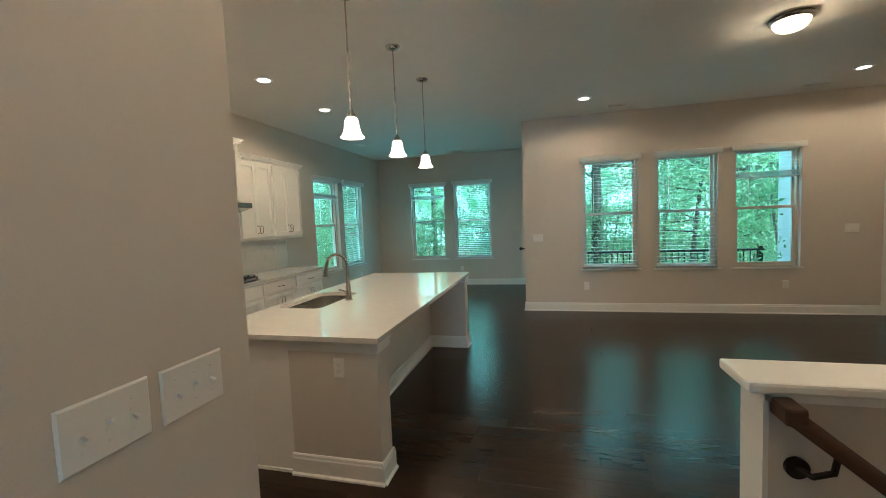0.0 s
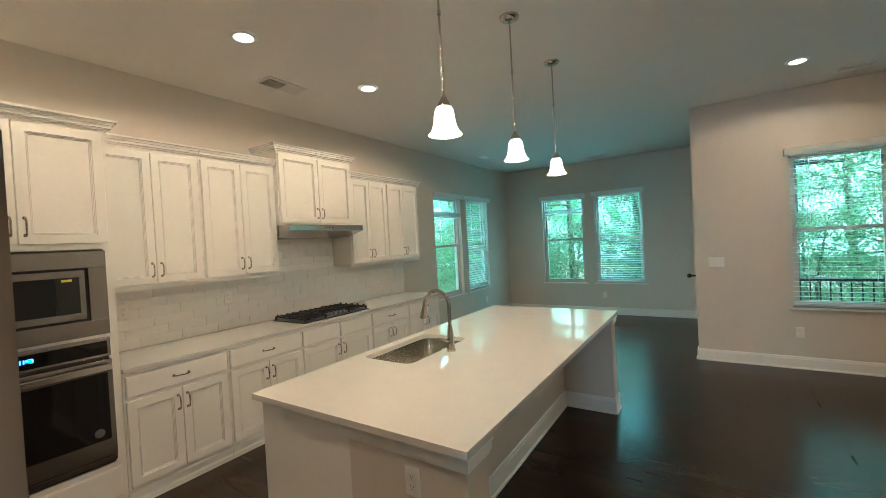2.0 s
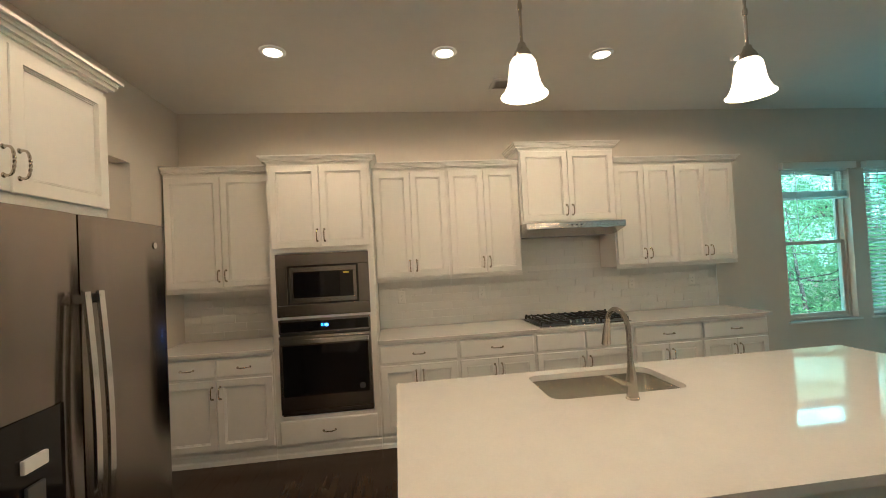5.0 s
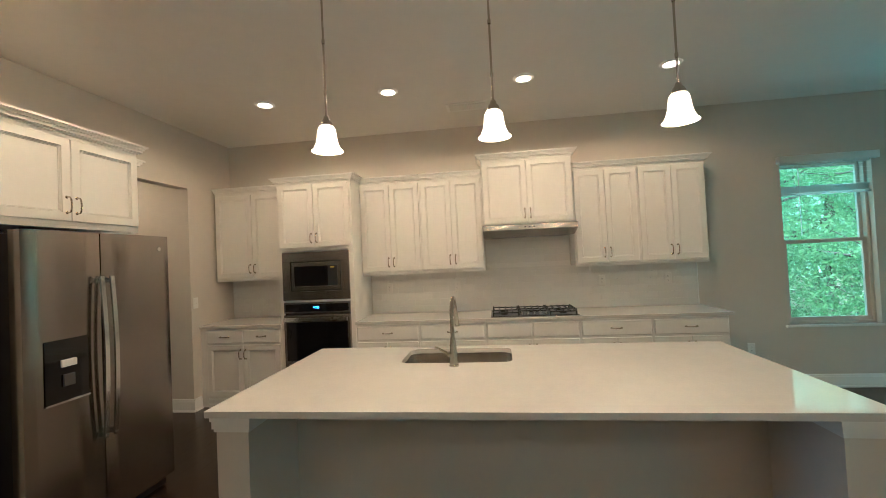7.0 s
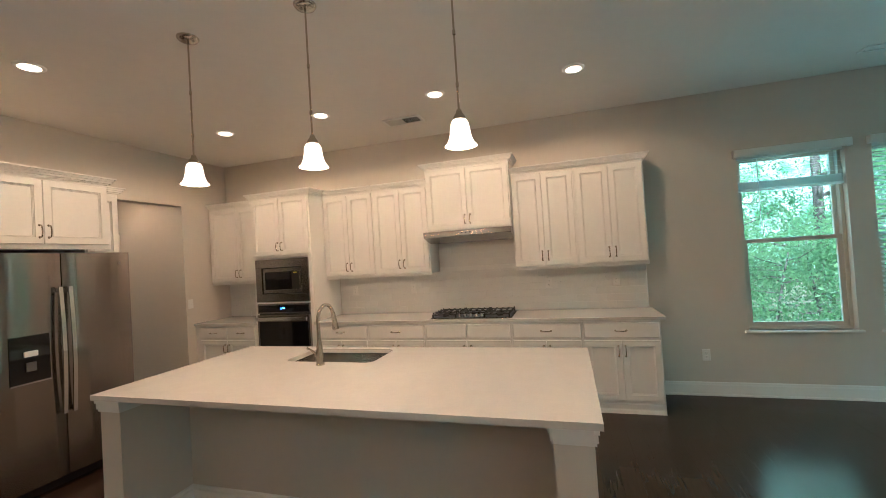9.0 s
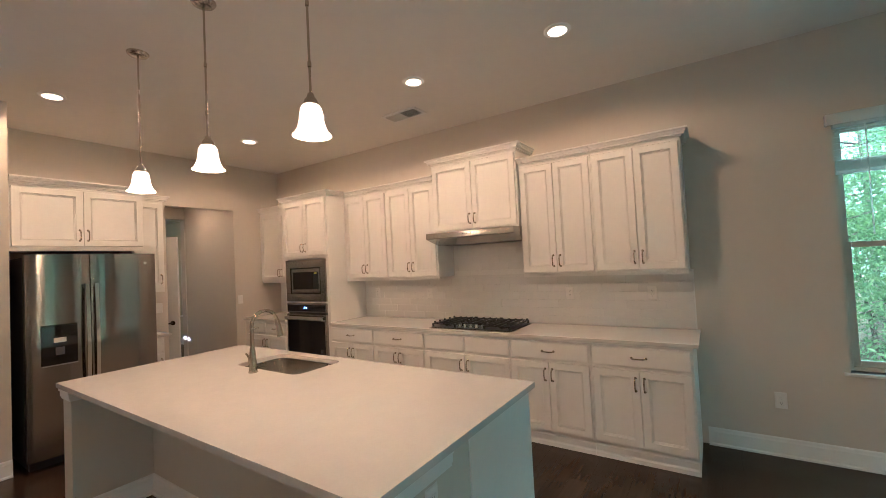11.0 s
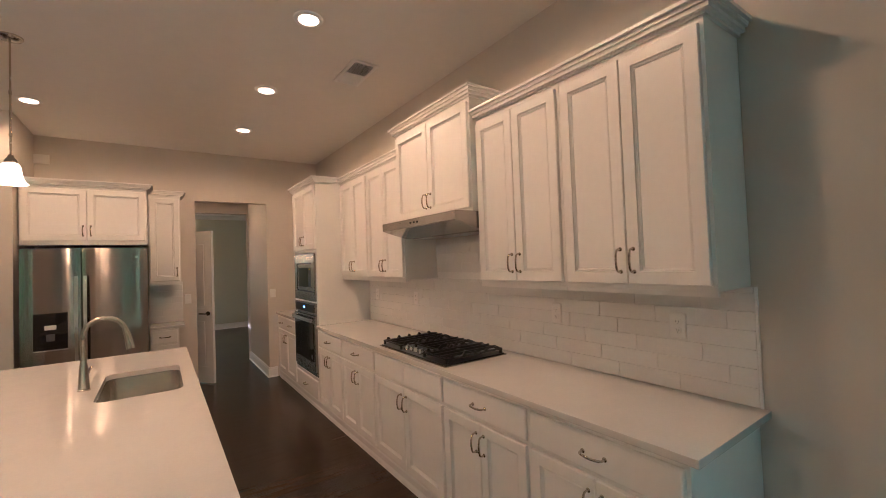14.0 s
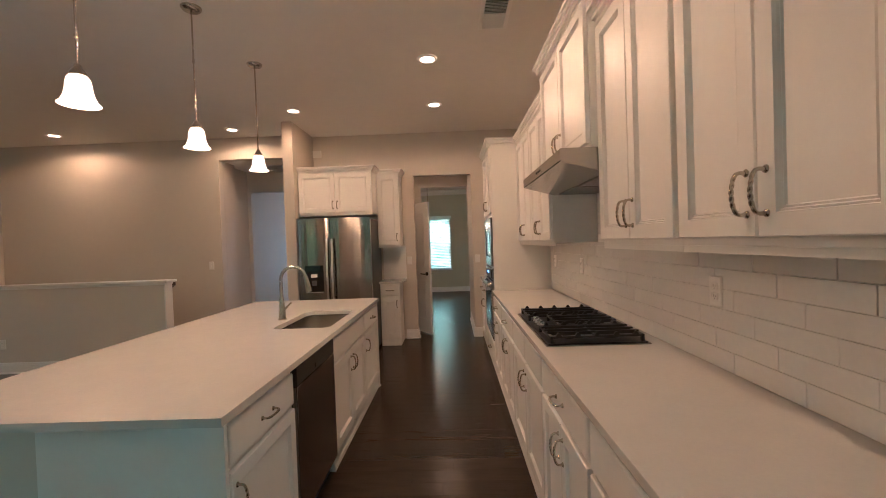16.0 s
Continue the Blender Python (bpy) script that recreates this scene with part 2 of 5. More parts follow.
def rod(bm, a, b, r0, r1=None, seg=12):
    a, b = Vector(a), Vector(b)
    m = Matrix.Translation((a + b) / 2) @ (b - a).to_track_quat("Z", "Y").to_matrix().to_4x4()
    bmesh.ops.create_cone(bm, cap_ends=True, segments=seg, radius1=r0, radius2=r0 if r1 is None else r1, depth=(b - a).length, matrix=m)
    return bm


def tube(bm, pts, r, seg=8):
    """A round bar along points; r is a number or a list."""
    rings = []
    pts = [Vector(p) for p in pts]
    side = None
    for i, p in enumerate(pts):
        d = (pts[min(i + 1, len(pts) - 1)] - pts[max(i - 1, 0)]).normalized()
        if side is None:
            side = d.orthogonal().normalized()
        side = (side - d * side.dot(d)).normalized()
        up = d.cross(side)
        rr = r[i] if isinstance(r, (list, tuple)) else r
        rings.append([bm.verts.new(p + rr * (math.cos(k * math.tau / seg) * side + math.sin(k * math.tau / seg) * up)) for k in range(seg)])
    for a, b in zip(rings, rings[1:]):
        for k in range(seg):
            bm.faces.new((a[k], a[(k + 1) % seg], b[(k + 1) % seg], b[k]))
    bm.faces.new(rings[0][::-1])
    bm.faces.new(rings[-1])
    return bm


def lathe(bm, profile, seg=28, centre=(0, 0, 0)):
    """A turned shape from (radius, z) pairs."""
    c = Vector(centre)
    rings = []
    for r, z in profile:
        rings.append([bm.verts.new(c + Vector((r * math.cos(k * math.tau / seg), r * math.sin(k * math.tau / seg), z))) for k in range(seg)])
    for a, b in zip(rings, rings[1:]):
        for k in range(seg):
            bm.faces.new((a[k], a[(k + 1) % seg], b[(k + 1) % seg], b[k]))
    return bm


def rings(bm, w, h, steps, x0=0.0, z0=0.0):
    """A front of nested rectangles: steps of (inset, y); the last is filled."""
    loops = []
    for inset, y in steps:
        loops.append([bm.verts.new(p) for p in ((x0 + inset, y, z0 + inset), (x0 + w - inset, y, z0 + inset),
                                                (x0 + w - inset, y, z0 + h - inset), (x0 + inset, y, z0 + h - inset))])
    bm.faces.new(loops[0][::-1])
    for a, b in zip(loops, loops[1:]):
        for k in range(4):
            bm.faces.new((a[k], a[(k + 1) % 4], b[(k + 1) % 4], b[k]))
    bm.faces.new(loops[-1])
    return bm


def prism(bm, outline, axis, lo, hi):
    """An outline of (a, b) pairs drawn out along an axis: x: (y, z), y: (x, z), z: (x, y)."""
    def put(a, b, c):
        return {"x": (c, a, b), "y": (a, c, b), "z": (a, b, c)}[axis]
    one = [bm.verts.new(put(a, b, lo)) for a, b in outline]
    two = [bm.verts.new(put(a, b, hi)) for a, b in outline]
    bm.faces.new(one[::-1])
    bm.faces.new(two)
    n = len(outline)
    for k in range(n):
        bm.faces.new((one[k], one[(k + 1) % n], two[(k + 1) % n], two[k]))
    return bm


def mesh_of(name, bm, material, smooth=False):
    bmesh.ops.recalc_face_normals(bm, faces=bm.faces)
    me = bpy.data.meshes.new(name)
    bm.to_mesh(me)
    bm.free()
    if smooth:
        for p in me.polygons:
            p.use_smooth = True
        me.set_sharp_from_angle(angle=radians(40))
    me.materials.append(material)
    return me


def part(name, bm, material, parent, label="", at=None, smooth=False):
    ob = new(name, mesh_of(name, bm, material, smooth))
    ob.parent = parent
    if at is not None:
        ob.matrix_basis = at
    return tagged(ob, label)


def part_of(name, me, parent, at=None, label=""):
    ob = new(name, me)
    ob.parent = parent
    if at is not None:
        ob.matrix_basis = at
    return tagged(ob, label)


def root(name, m, label, category, group="", kind=""):
    ob = new(name)
    ob.empty_display_size = 0.1
    ob.matrix_basis = m
    return tagged(ob, label, category, group, kind)


def structure(name, bm, material, label, category):
    ob = new(name, mesh_of(name, bm, material))
    return tagged(ob, label, category, kind="structure")


# ---- large structure ----
def wall_boxes(axis, face, back, lo, hi, z0, z1, openings=()):
    """A straight wall with openings (lo, hi, sill, head) cut through it. axis: the direction in which it runs."""
    bm = bmesh.new()

    def put(a, b, c, d):
        if b - a > 1e-4 and d - c > 1e-4:
            if axis == "x":
                box(bm, a, min(face, back), c, b, max(face, back), d)
            else:
                box(bm, min(face, back), a, c, max(face, back), b, d)
    at = lo
    for a, b, s, h in sorted(openings):
        put(at, a, z0, z1)
        put(a, b, z0, s)
        put(a, b, h, z1)
        at = b
    put(at, hi, z0, z1)
    return bm


KW_WIN = [(7.55, 8.42, 0.65, 2.39), (8.62, 9.48, 0.65, 2.39)]
NW_WIN = [(-2.85, -1.99, 0.62, 2.39), (-1.79, -0.92, 0.62, 2.39)]
LW_WIN = [(0.85, 1.66, 0.675, 2.37), (1.90, 2.72, 0.675, 2.37), (2.93, 3.74, 0.675, 2.37)]
W, N, NL, S, SL = -3.676, 10.45, 7.815, 1.205, 1.35
structure("wall_west", wall_boxes("y", W, W - 0.18, S - 0.12, N + 0.18, 0, CEIL, KW_WIN), WALL,
          "greige painted kitchen wall with two windows", "wall")
structure("wall_north_nook", wall_boxes("x", N, N + 0.18, W, 0.1, 0, CEIL, NW_WIN), WALL,
          "greige painted breakfast nook wall with two windows", "wall")
structure("wall_east_nook", wall_boxes("y", -0.05, 0.13, NL + 0.003, N, 0, CEIL, [(8.02, 8.93, 0, 2.08)]), WALL,
          "greige painted nook wall with a door to the deck", "wall")
structure("wall_north_living", wall_boxes("x", NL, NL + 0.16, -0.047, 5.9, 0, CEIL, LW_WIN + [(4.75, 5.49, 0, 2.09)]), WALL,
          "greige painted living room wall with three windows", "wall")
structure("wall_east_living", wall_boxes("y", 5.74, 5.9, SL - 0.12, NL, -2.8, CEIL), WALL, "greige painted living room wall", "wall")
structure("wall_east_stairs", boxes((4.05, SL + 0.001, -2.8, 5.739, 4.5, CEIL - 0.001)), WALL, "greige painted wall block at the stair end", "wall")
structure("wall_south_kitchen", wall_boxes("x", S, S - 0.12, W, -0.62, 0, CEIL, [(-2.955, -2.10, 0, 2.424)]), WALL,
          "greige painted wall with an uncased opening", "wall")
structure("wall_stub", wall_boxes("y", -0.486, -0.62, 0.05, 2.01, 0, CEIL), WALL, "greige painted wall end beside the fridge", "wall")
structure("wall_south_living", wall_boxes("x", SL, SL - 0.12, 0.74, 5.74, -2.8, CEIL), WALL, "greige painted wall behind the stairwell", "wall")
structure("wall_hall_header", wall_boxes("x", SL, SL - 0.12, -0.485, 0.74, 2.745, CEIL), WALL, "greige painted header over the hall", "wall")
structure("wall_hall_west", wall_boxes("y", -0.62, -0.74, -4.35, 0.05, 0, 2.75), WALL, "greige painted hall wall", "wall")
structure("wall_hall_east", wall_boxes("y", 0.86, 0.98, -4.35, SL - 0.12, 0, 2.75, [(-3.4, -2.3, 0, 2.3)]), WALL,
          "greige painted hall wall with a side opening", "wall")
structure("wall_hall_jamb", wall_boxes("y", 0.74, 0.858, SL - 0.42, SL - 0.122, 0, 2.75), WALL, "greige painted hall corner", "wall")
structure("wall_hall_header_inner", wall_boxes("x", 0.30, 0.18, -0.618, 0.858, 0, 2.749, [(-0.42, 0.80, 0, 2.395)]), WALL,
          "greige painted cross wall with an opening to the entry", "wall")
structure("wall_hall_south", wall_boxes("x", -4.35, -4.5, -0.74, 2.2, 0, 2.75, [(-0.16, 0.75, 0, 2.1)]), WALL,
          "greige painted entry wall with the front door", "wall")
structure("wall_side_room", wall_boxes("y", 2.1, 2.2, -4.35, -1.4, 0, 2.75), WALL, "greige painted wall of a side room", "wall")
structure("wall_side_room_north", wall_boxes("x", -1.4, -1.3, 0.98, 2.2, 0, 2.75), WALL, "greige painted wall of a side room", "wall")
structure("wall_passage_west", wall_boxes("y", -2.958, -3.08, -0.22, S - 0.122, 0, 2.75), WALL, "greige painted passage wall", "wall")
structure("wall_passage_east", wall_boxes("y", -1.80, -1.70, -0.22, S - 0.122, 0, 2.75, [(-0.2, 0.40, 0, 2.08)]), WALL,
          "greige painted passage wall with a pantry doorway", "wall")
structure("wall_pantry", wall_boxes("y", -0.90, -0.8, -0.22, S - 0.122, 0, 2.75), WALL, "greige painted pantry wall", "wall")
structure("wall_dining_north", wall_boxes("x", -0.34, -0.22, -5.0, -0.742, 0, 2.9, [(-2.945, -2.10, 0, 2.44)]), WALL,
          "greige painted wall with an opening to the dining room", "wall")
structure("wall_dining_south", wall_boxes("x", -4.4, -4.55, -5.0, -0.742, 0, 2.9, [(-2.60, -1.92, 0.64, 2.13)]), DINING_WALL,
          "pale painted dining room wall with a window", "wall")
structure("wall_dining_west", wall_boxes("y", -4.2, -4.35, -4.4, -0.342, 0, 2.9, [(-3.4, -2.7, 0.64, 2.13)]), DINING_WALL,
          "pale painted dining room side wall", "wall")
structure("wall_bedroom_west", wall_boxes("y", 4.74, 4.62, NL + 0.162, 10.05, -0.3, 2.75), WALL, "painted bedroom wall", "wall")
structure("wall_bedroom_north", wall_boxes("x", 10.05, 10.2, 4.62, 8.6, -0.3, 2.75, [(6.45, 7.35, 0.7, 2.33)]), WALL,
          "painted bedroom wall with a window", "wall")
structure("wall_bedroom_east", wall_boxes("y", 8.5, 8.6, NL, 10.05, 0, 2.75), WALL, "painted bedroom wall", "wall")
structure("wall_bedroom_south", wall_boxes("x", NL + 0.01, NL + 0.16, 5.902, 8.6, 0, 2.75), WALL, "painted bedroom wall", "wall")

structure("ceiling", boxes((W - 0.18, S - 0.12, CEIL, 0.13, N + 0.18, CEIL + 0.12), (0.13, S - 0.12, CEIL, 5.9, NL + 0.16, CEIL + 0.12)), CEILING,
          "flat painted ceiling of kitchen and living room", "ceiling")
structure("ceiling_hall", boxes((-5.0, -4.5, 2.9, -0.742, -0.22, 3.0), (-3.1, -0.22, 2.75, -0.62, S - 0.12, 2.85),
                                (-0.742, -4.5, 2.75, 2.2, SL - 0.12, 2.85)), CEILING, "flat painted ceiling of hall and dining room", "ceiling")
structure("ceiling_bedroom", boxes((4.62, NL + 0.161, 2.75, 8.6, 10.2, 2.85)), CEILING, "flat painted bedroom ceiling", "ceiling")

# sub-floor with the stairwell left open
structure("floor", boxes((W, -0.3, -0.12, 0.86, N, -0.012), (0.86, 2.42, -0.12, 5.74, NL, -0.012),
                         (-4.2, -4.4, -0.12, 2.2, -0.3, -0.012)), WOOD, "dark stained hardwood floor", "floor")
structure("floor_bedroom", boxes((4.74, NL + 0.02, -0.1, 8.5, 10.05, 0.004)), CARPET, "beige bedroom carpet", "floor")


def base_run(bm, axis, face, out, lo, hi, h=0.135, t=0.016):
    """A skirting with a rounded cap and a shoe, against a face; out is the side (+1 or -1) to which it stands proud."""
    sec = [(0, 0), (out * (t + 0.012), 0), (out * (t + 0.012), 0.012), (out * t, 0.02), (out * t, h - 0.03), (out * (t - 0.004), h - 0.022),
           (out * (t - 0.006), h - 0.008), (out * 0.004, h), (0, h)]
    pts = [(face + a, b + 0.001) for a, b in sec]
    prism(bm, pts, "x" if axis == "x" else "y", lo, hi)


def baseboard(label, *runs):
    bm = bmesh.new()
    for r in runs:
        base_run(bm, *r)
    return structure("baseboard", bm, TRIM, label, "baseboard")


baseboard("white baseboard along the kitchen window wall", ("y", W, 1, 6.70, N))
baseboard("white baseboard of the breakfast nook", ("x", N, -1, W, -0.05), ("y", -0.05, -1, 9.02, N))
baseboard("white baseboard under the living room windows", ("x", NL, -1, -0.05, 4.66), ("y", -0.05, -1, NL - 0.02, 7.94))
baseboard("white baseboard of the living room side wall", ("y", 5.74, -1, 4.5, NL))
baseboard("white baseboard round the wall end by the fridge", ("y", -0.486, 1, 0.30, 2.02), ("x", 2.01, 1, -0.62, -0.47))
baseboard("white baseboard at the uncased opening", ("x", S, 1, -2.10, -1.93), ("x", S, 1, -3.06, -2.955), ("y", -2.955, 1, -0.22, S + 0.02),
          ("y", -2.10, -1, S - 0.12, S + 0.02))
baseboard("white baseboard of the hall", ("y", -0.62, 1, -4.35, 0.05), ("y", 0.86, -1, -2.3, 0.9), ("y", 0.86, -1, -4.35, -3.4),
          ("x", -4.35, 1, -0.62, -0.26), ("y", 2.1, -1, -4.35, -1.4))
baseboard("white baseboard of the dining room", ("x", -4.4, 1, -4.2, -0.75), ("y", -4.2, 1, -4.4, -0.35))
_bm = bmesh.new()
for _a, _f, _o, _l, _h in (("x", -4.4, 1, -4.2, -0.75), ("y", -4.2, 1, -4.4, -0.35)):
    prism(_bm, [(_f, 2.899), (_f + _o * 0.11, 2.899), (_f + _o * 0.10, 2.87), (_f + _o * 0.05, 2.83), (_f + _o * 0.02, 2.78), (_f, 2.77)],
          _a, _l, _h)
structure("trim_crown_dining", _bm, TRIM, "white crown moulding round the dining room ceiling", "trim")

# half wall of the stairwell with its cap
structure("wall_half", boxes((0.86, 2.30, -2.8, 4.049, 2.42, 1.05)), WALL, "greige painted half wall round the stairwell", "wall")
structure("trim_half_wall_cap", boxes((0.80, 2.265, 1.055, 4.049, 2.455, 1.085), bevel=0.008), TRIM, "white wooden cap on the half wall", "trim")
structure("trim_half_wall_bead", boxes((0.845, 2.284, 1.03, 4.049, 2.297, 1.054), (0.845, 2.423, 1.03, 4.049, 2.436, 1.054),
                                       (0.843, 2.284, 1.03, 0.857, 2.436, 1.054)), TRIM, "white bead under the half wall cap", "trim")
structure("trim_half_wall_post", boxes((0.846, 2.296, 0.0, 0.859, 2.424, 1.03)), TRIM, "white board on the half wall end", "trim")
baseboard("white baseboard along the half wall", ("x", 2.42, 1, 0.85, 4.05), ("y", 4.05, -1, 2.42, 4.51), ("x", 4.5, 1, 4.05, 5.74))


# ---- cabinets ----
DOOR_STEPS = [(0, 0), (0, -0.016), (0.003, -0.020), (0.052, -0.020), (0.0540, -0.0115), (0.0580, -0.0150), (0.0605, -0.0095),
              (0.0645, -0.0122), (0.0672, -0.0072)]
SLAB_STEPS = [(0, 0), (0, -0.013), (0.004, -0.017), (0.010, -0.019)]


def pull_mesh():
    """An arched bar pull 0.115 m long, its grip twisted like a rope, on two round feet; upright, standing out to -y."""
    bm = bmesh.new()
    for e in (-1, 1):
        lathe_pts = [(0.0, 0.0), (0.0095, 0.0), (0.0095, 0.003), (0.0065, 0.006), (0.0, 0.006)]
        n = len(bm.verts)
        lathe(bm, lathe_pts, 10)
        bm.verts.ensure_lookup_table()
        for v in bm.verts[n:]:
            x, y, z = v.co
            v.co = (x, -z, y + e * 0.048)
        tube(bm, [(0, -0.004, e * 0.048), (0, -0.016, e * 0.049), (0, -0.025, e * 0.046), (0, -0.030, e * 0.038), (0, -0.0325, e * 0.030)],
             [0.0055, 0.0045, 0.0046, 0.0050, 0.0046], seg=8)
    for ph in (0.0, math.pi):
        pts = []
        for k in range(19):
            f = k / 18
            a = ph + f * math.tau * 2
            pts.append((0.0021 * math.cos(a), -0.0325 - 0.0035 * math.sin(math.pi * f) + 0.0021 * math.sin(a), -0.031 + 0.062 * f))
        tube(bm, pts, 0.0036, seg=6)
    return mesh_of("handle", bm, PULL_METAL, smooth=True)


PULL = pull_mesh()
FLAT = Euler((0, radians(90), 0)).to_matrix().to_4x4()


def add_door(parent, x, z, w, h, pull):
    """A framed door; pull: None or (side, end) with side 'l' or 'r' and end 'b' or 't'."""
    d = part("door", rings(bmesh.new(), w, h, DOOR_STEPS), CABINET, parent, at=pose(x, -0.001, z))
    if pull:
        px = 0.028 if pull[0] == "l" else w - 0.028
        pz = 0.10 if pull[1] == "b" else h - 0.10
        part_of("handle", PULL, d, pose(px, -0.019, pz), "satin nickel bar pull")
    return d


def add_drawer(parent, x, z, w, h, pull=True):
    d = part("drawer_front", rings(bmesh.new(), w, h, SLAB_STEPS), CABINET, parent, at=pose(x, -0.001, z))
    if pull:
        part_of("handle", PULL, d, pose(w / 2, -0.019, h / 2) @ FLAT, "satin nickel bar pull")
    return d


def base_cabinet(m, w, h, depth, label, fronts, group="base cabinets", shoe=True, name="base_cabinet"):
    """A floor cabinet: its front at y = 0, its width along x. fronts: 'two' doors under one drawer, 'cook' two false drawers over two doors,
    'one' door under a drawer, 'sink' one wide false front over two doors."""
    r = root(name, m, label, "cabinet", group)
    low = 0.56 if fronts == "sink" else h
    bm = boxes((0.001, 0.0, 0.10, w - 0.001, depth, low), (0.001, 0.02, 0.0, w - 0.001, depth, 0.10))
    if low < h:
        box(bm, 0.001, 0.0, low, w - 0.001, 0.018, h)
    part("body", bm, CABINET, r)
    if shoe:
        bm = bmesh.new()
        prism(bm, [(0.019, 0.0), (-0.006, 0.0), (-0.006, 0.03), (0.0, 0.045), (0.0, 0.085), (0.008, 0.098), (0.019, 0.098)], "x", 0.001, w - 0.001)
        part("toe_board", bm, TRIM, r)
    g, top, dh = 0.014, h - 0.022, 0.145
    dz = top - dh
    if fronts in ("two", "twodrawers"):
        half = (w - 2 * g - 0.004) / 2
        if fronts == "two":
            add_drawer(r, g, dz, w - 2 * g, dh)
        else:
            add_drawer(r, g, dz, half, dh)
            add_drawer(r, g + half + 0.004, dz, half, dh)
        add_door(r, g, 0.125, half, dz - 0.145, "rt")
        add_door(r, g + half + 0.004, 0.125, half, dz - 0.145, "lt")
    elif fronts == "cook":
        half = (w - 3 * g) / 2
        add_drawer(r, g, dz, half, dh, False)
        add_drawer(r, 2 * g + half, dz, half, dh, False)
        add_door(r, g, 0.125, half, dz - 0.145, "rt")
        add_door(r, 2 * g + half, 0.125, half, dz - 0.145, "lt")
    elif fronts == "sink":
        half = (w - 2 * g - 0.004) / 2
        add_drawer(r, g, dz, w - 2 * g, dh, False)
        add_door(r, g, 0.125, half, dz - 0.145, "rt")
        add_door(r, g + half + 0.004, 0.125, half, dz - 0.145, "lt")
    elif fronts.startswith("one"):
        add_drawer(r, g, dz, w - 2 * g, dh)
        add_door(r, g, 0.125, w - 2 * g, dz - 0.145, fronts[3] + "t")
    return r


def crown(bm, w, depth, z, left=True, right=True, out=0.055, h=0.062):
    """A stepped crown moulding round the top front of a cabinet, mitred by mass."""
    sec = [(0.0, 0.0), (0.010, 0.0), (0.012, 0.012), (0.030, 0.030), (0.040, 0.040), (0.042, 0.048), (out, 0.050), (out, h), (0.0, h)]
    for a, b in zip(sec[:-2], sec[1:-1]):
        o = max(a[0], b[0])
        if b[1] - a[1] > 1e-5:
            box(bm, -o if left else 0.001, -o, z + a[1], w + (o if right else -0.001), depth, z + b[1])
    return bm


def wall_cabinet(m, w, h, depth, label, split, crown_sides=(False, False), group="wall cabinets", crown_h=0.062, name="wall_cabinet"):
    """A hung cabinet; split: list of door widths' pull sides, e.g. 'rl' for a pair."""
    r = root(name, m, label, "cabinet", group)
    part("body", boxes((0.001, 0.0, 0.0, w - 0.001, depth, h)), CABINET, r)
    g = 0.014
    n = len(split)
    each = (w - 2 * g - 0.004 * (n - 1)) / n
    for k, s in enumerate(split):
        add_door(r, g + k * (each + 0.004), 0.022, each, h - 0.05, s + "b" if s in "lr" else None)
    part("crown_moulding", crown(bmesh.new(), w, depth, h, *crown_sides, h=crown_h), CABINET, r)
    part("light_rail", boxes((0.001, 0.0, -0.02, w - 0.001, 0.018, -0.0005)), CABINET, r)
    return r


FACE, UP_FACE = -3.08, -3.362
BD = FACE - W - 0.006
UD = UP_FACE - W - 0.006
TOP = 0.871
for y, w, kind, label in ((3.012, 0.680, "two", "white painted base cabinet with drawer and doors beside the oven"),
                          (3.692, 0.683, "two", "white painted base cabinet with one drawer over two doors"),
                          (4.375, 0.925, "cook", "white painted base cabinet with false drawers under the cooktop"),
                          (5.300, 0.673, "two", "white painted base cabinet with one drawer over two doors"),
                          (5.973, 0.685, "two", "white painted end base cabinet with one drawer over two doors")):
    base_cabinet(pose(FACE, y, 0, 0, 0, 90), w, TOP, BD, label, kind)
base_cabinet(pose(FACE, 1.28, 0, 0, 0, 90), 0.888, TOP, BD, "white painted base cabinet with two drawers over two doors", "twodrawers")

for y, w, label in ((3.012, 0.690, "white painted wall cabinet with two doors beside the oven tower"),
                    (3.702, 0.690, "white painted wall cabinet with two doors"),
                    (5.345, 0.648, "white painted wall cabinet with two doors beside the range hood")):
    wall_cabinet(pose(UP_FACE, y, 1.39, 0, 0, 90), w, 1.018, UD, label, "rl")
wall_cabinet(pose(UP_FACE, 5.993, 1.39, 0, 0, 90), 0.662, 1.018, UD, "white painted end wall cabinet with two doors", "rl", (False, True))
wall_cabinet(pose(UP_FACE, 1.222, 1.39, 0, 0, 90), 0.946, 1.018, UD, "white painted wall cabinet with two doors in the corner", "rl")
wall_cabinet(pose(UP_FACE + 0.045, 4.393, 1.845, 0, 0, 90), 0.95, 0.715, UD + 0.045, "white painted raised wall cabinet over the range hood", "rl", (True, True))

# corner filler beside the short base run
structure("trim_corner_filler", boxes((W, S + 0.001, 0, FACE - 0.002, 1.278, TOP)), CABINET, "white filler strip beside the corner cabinet", "trim")

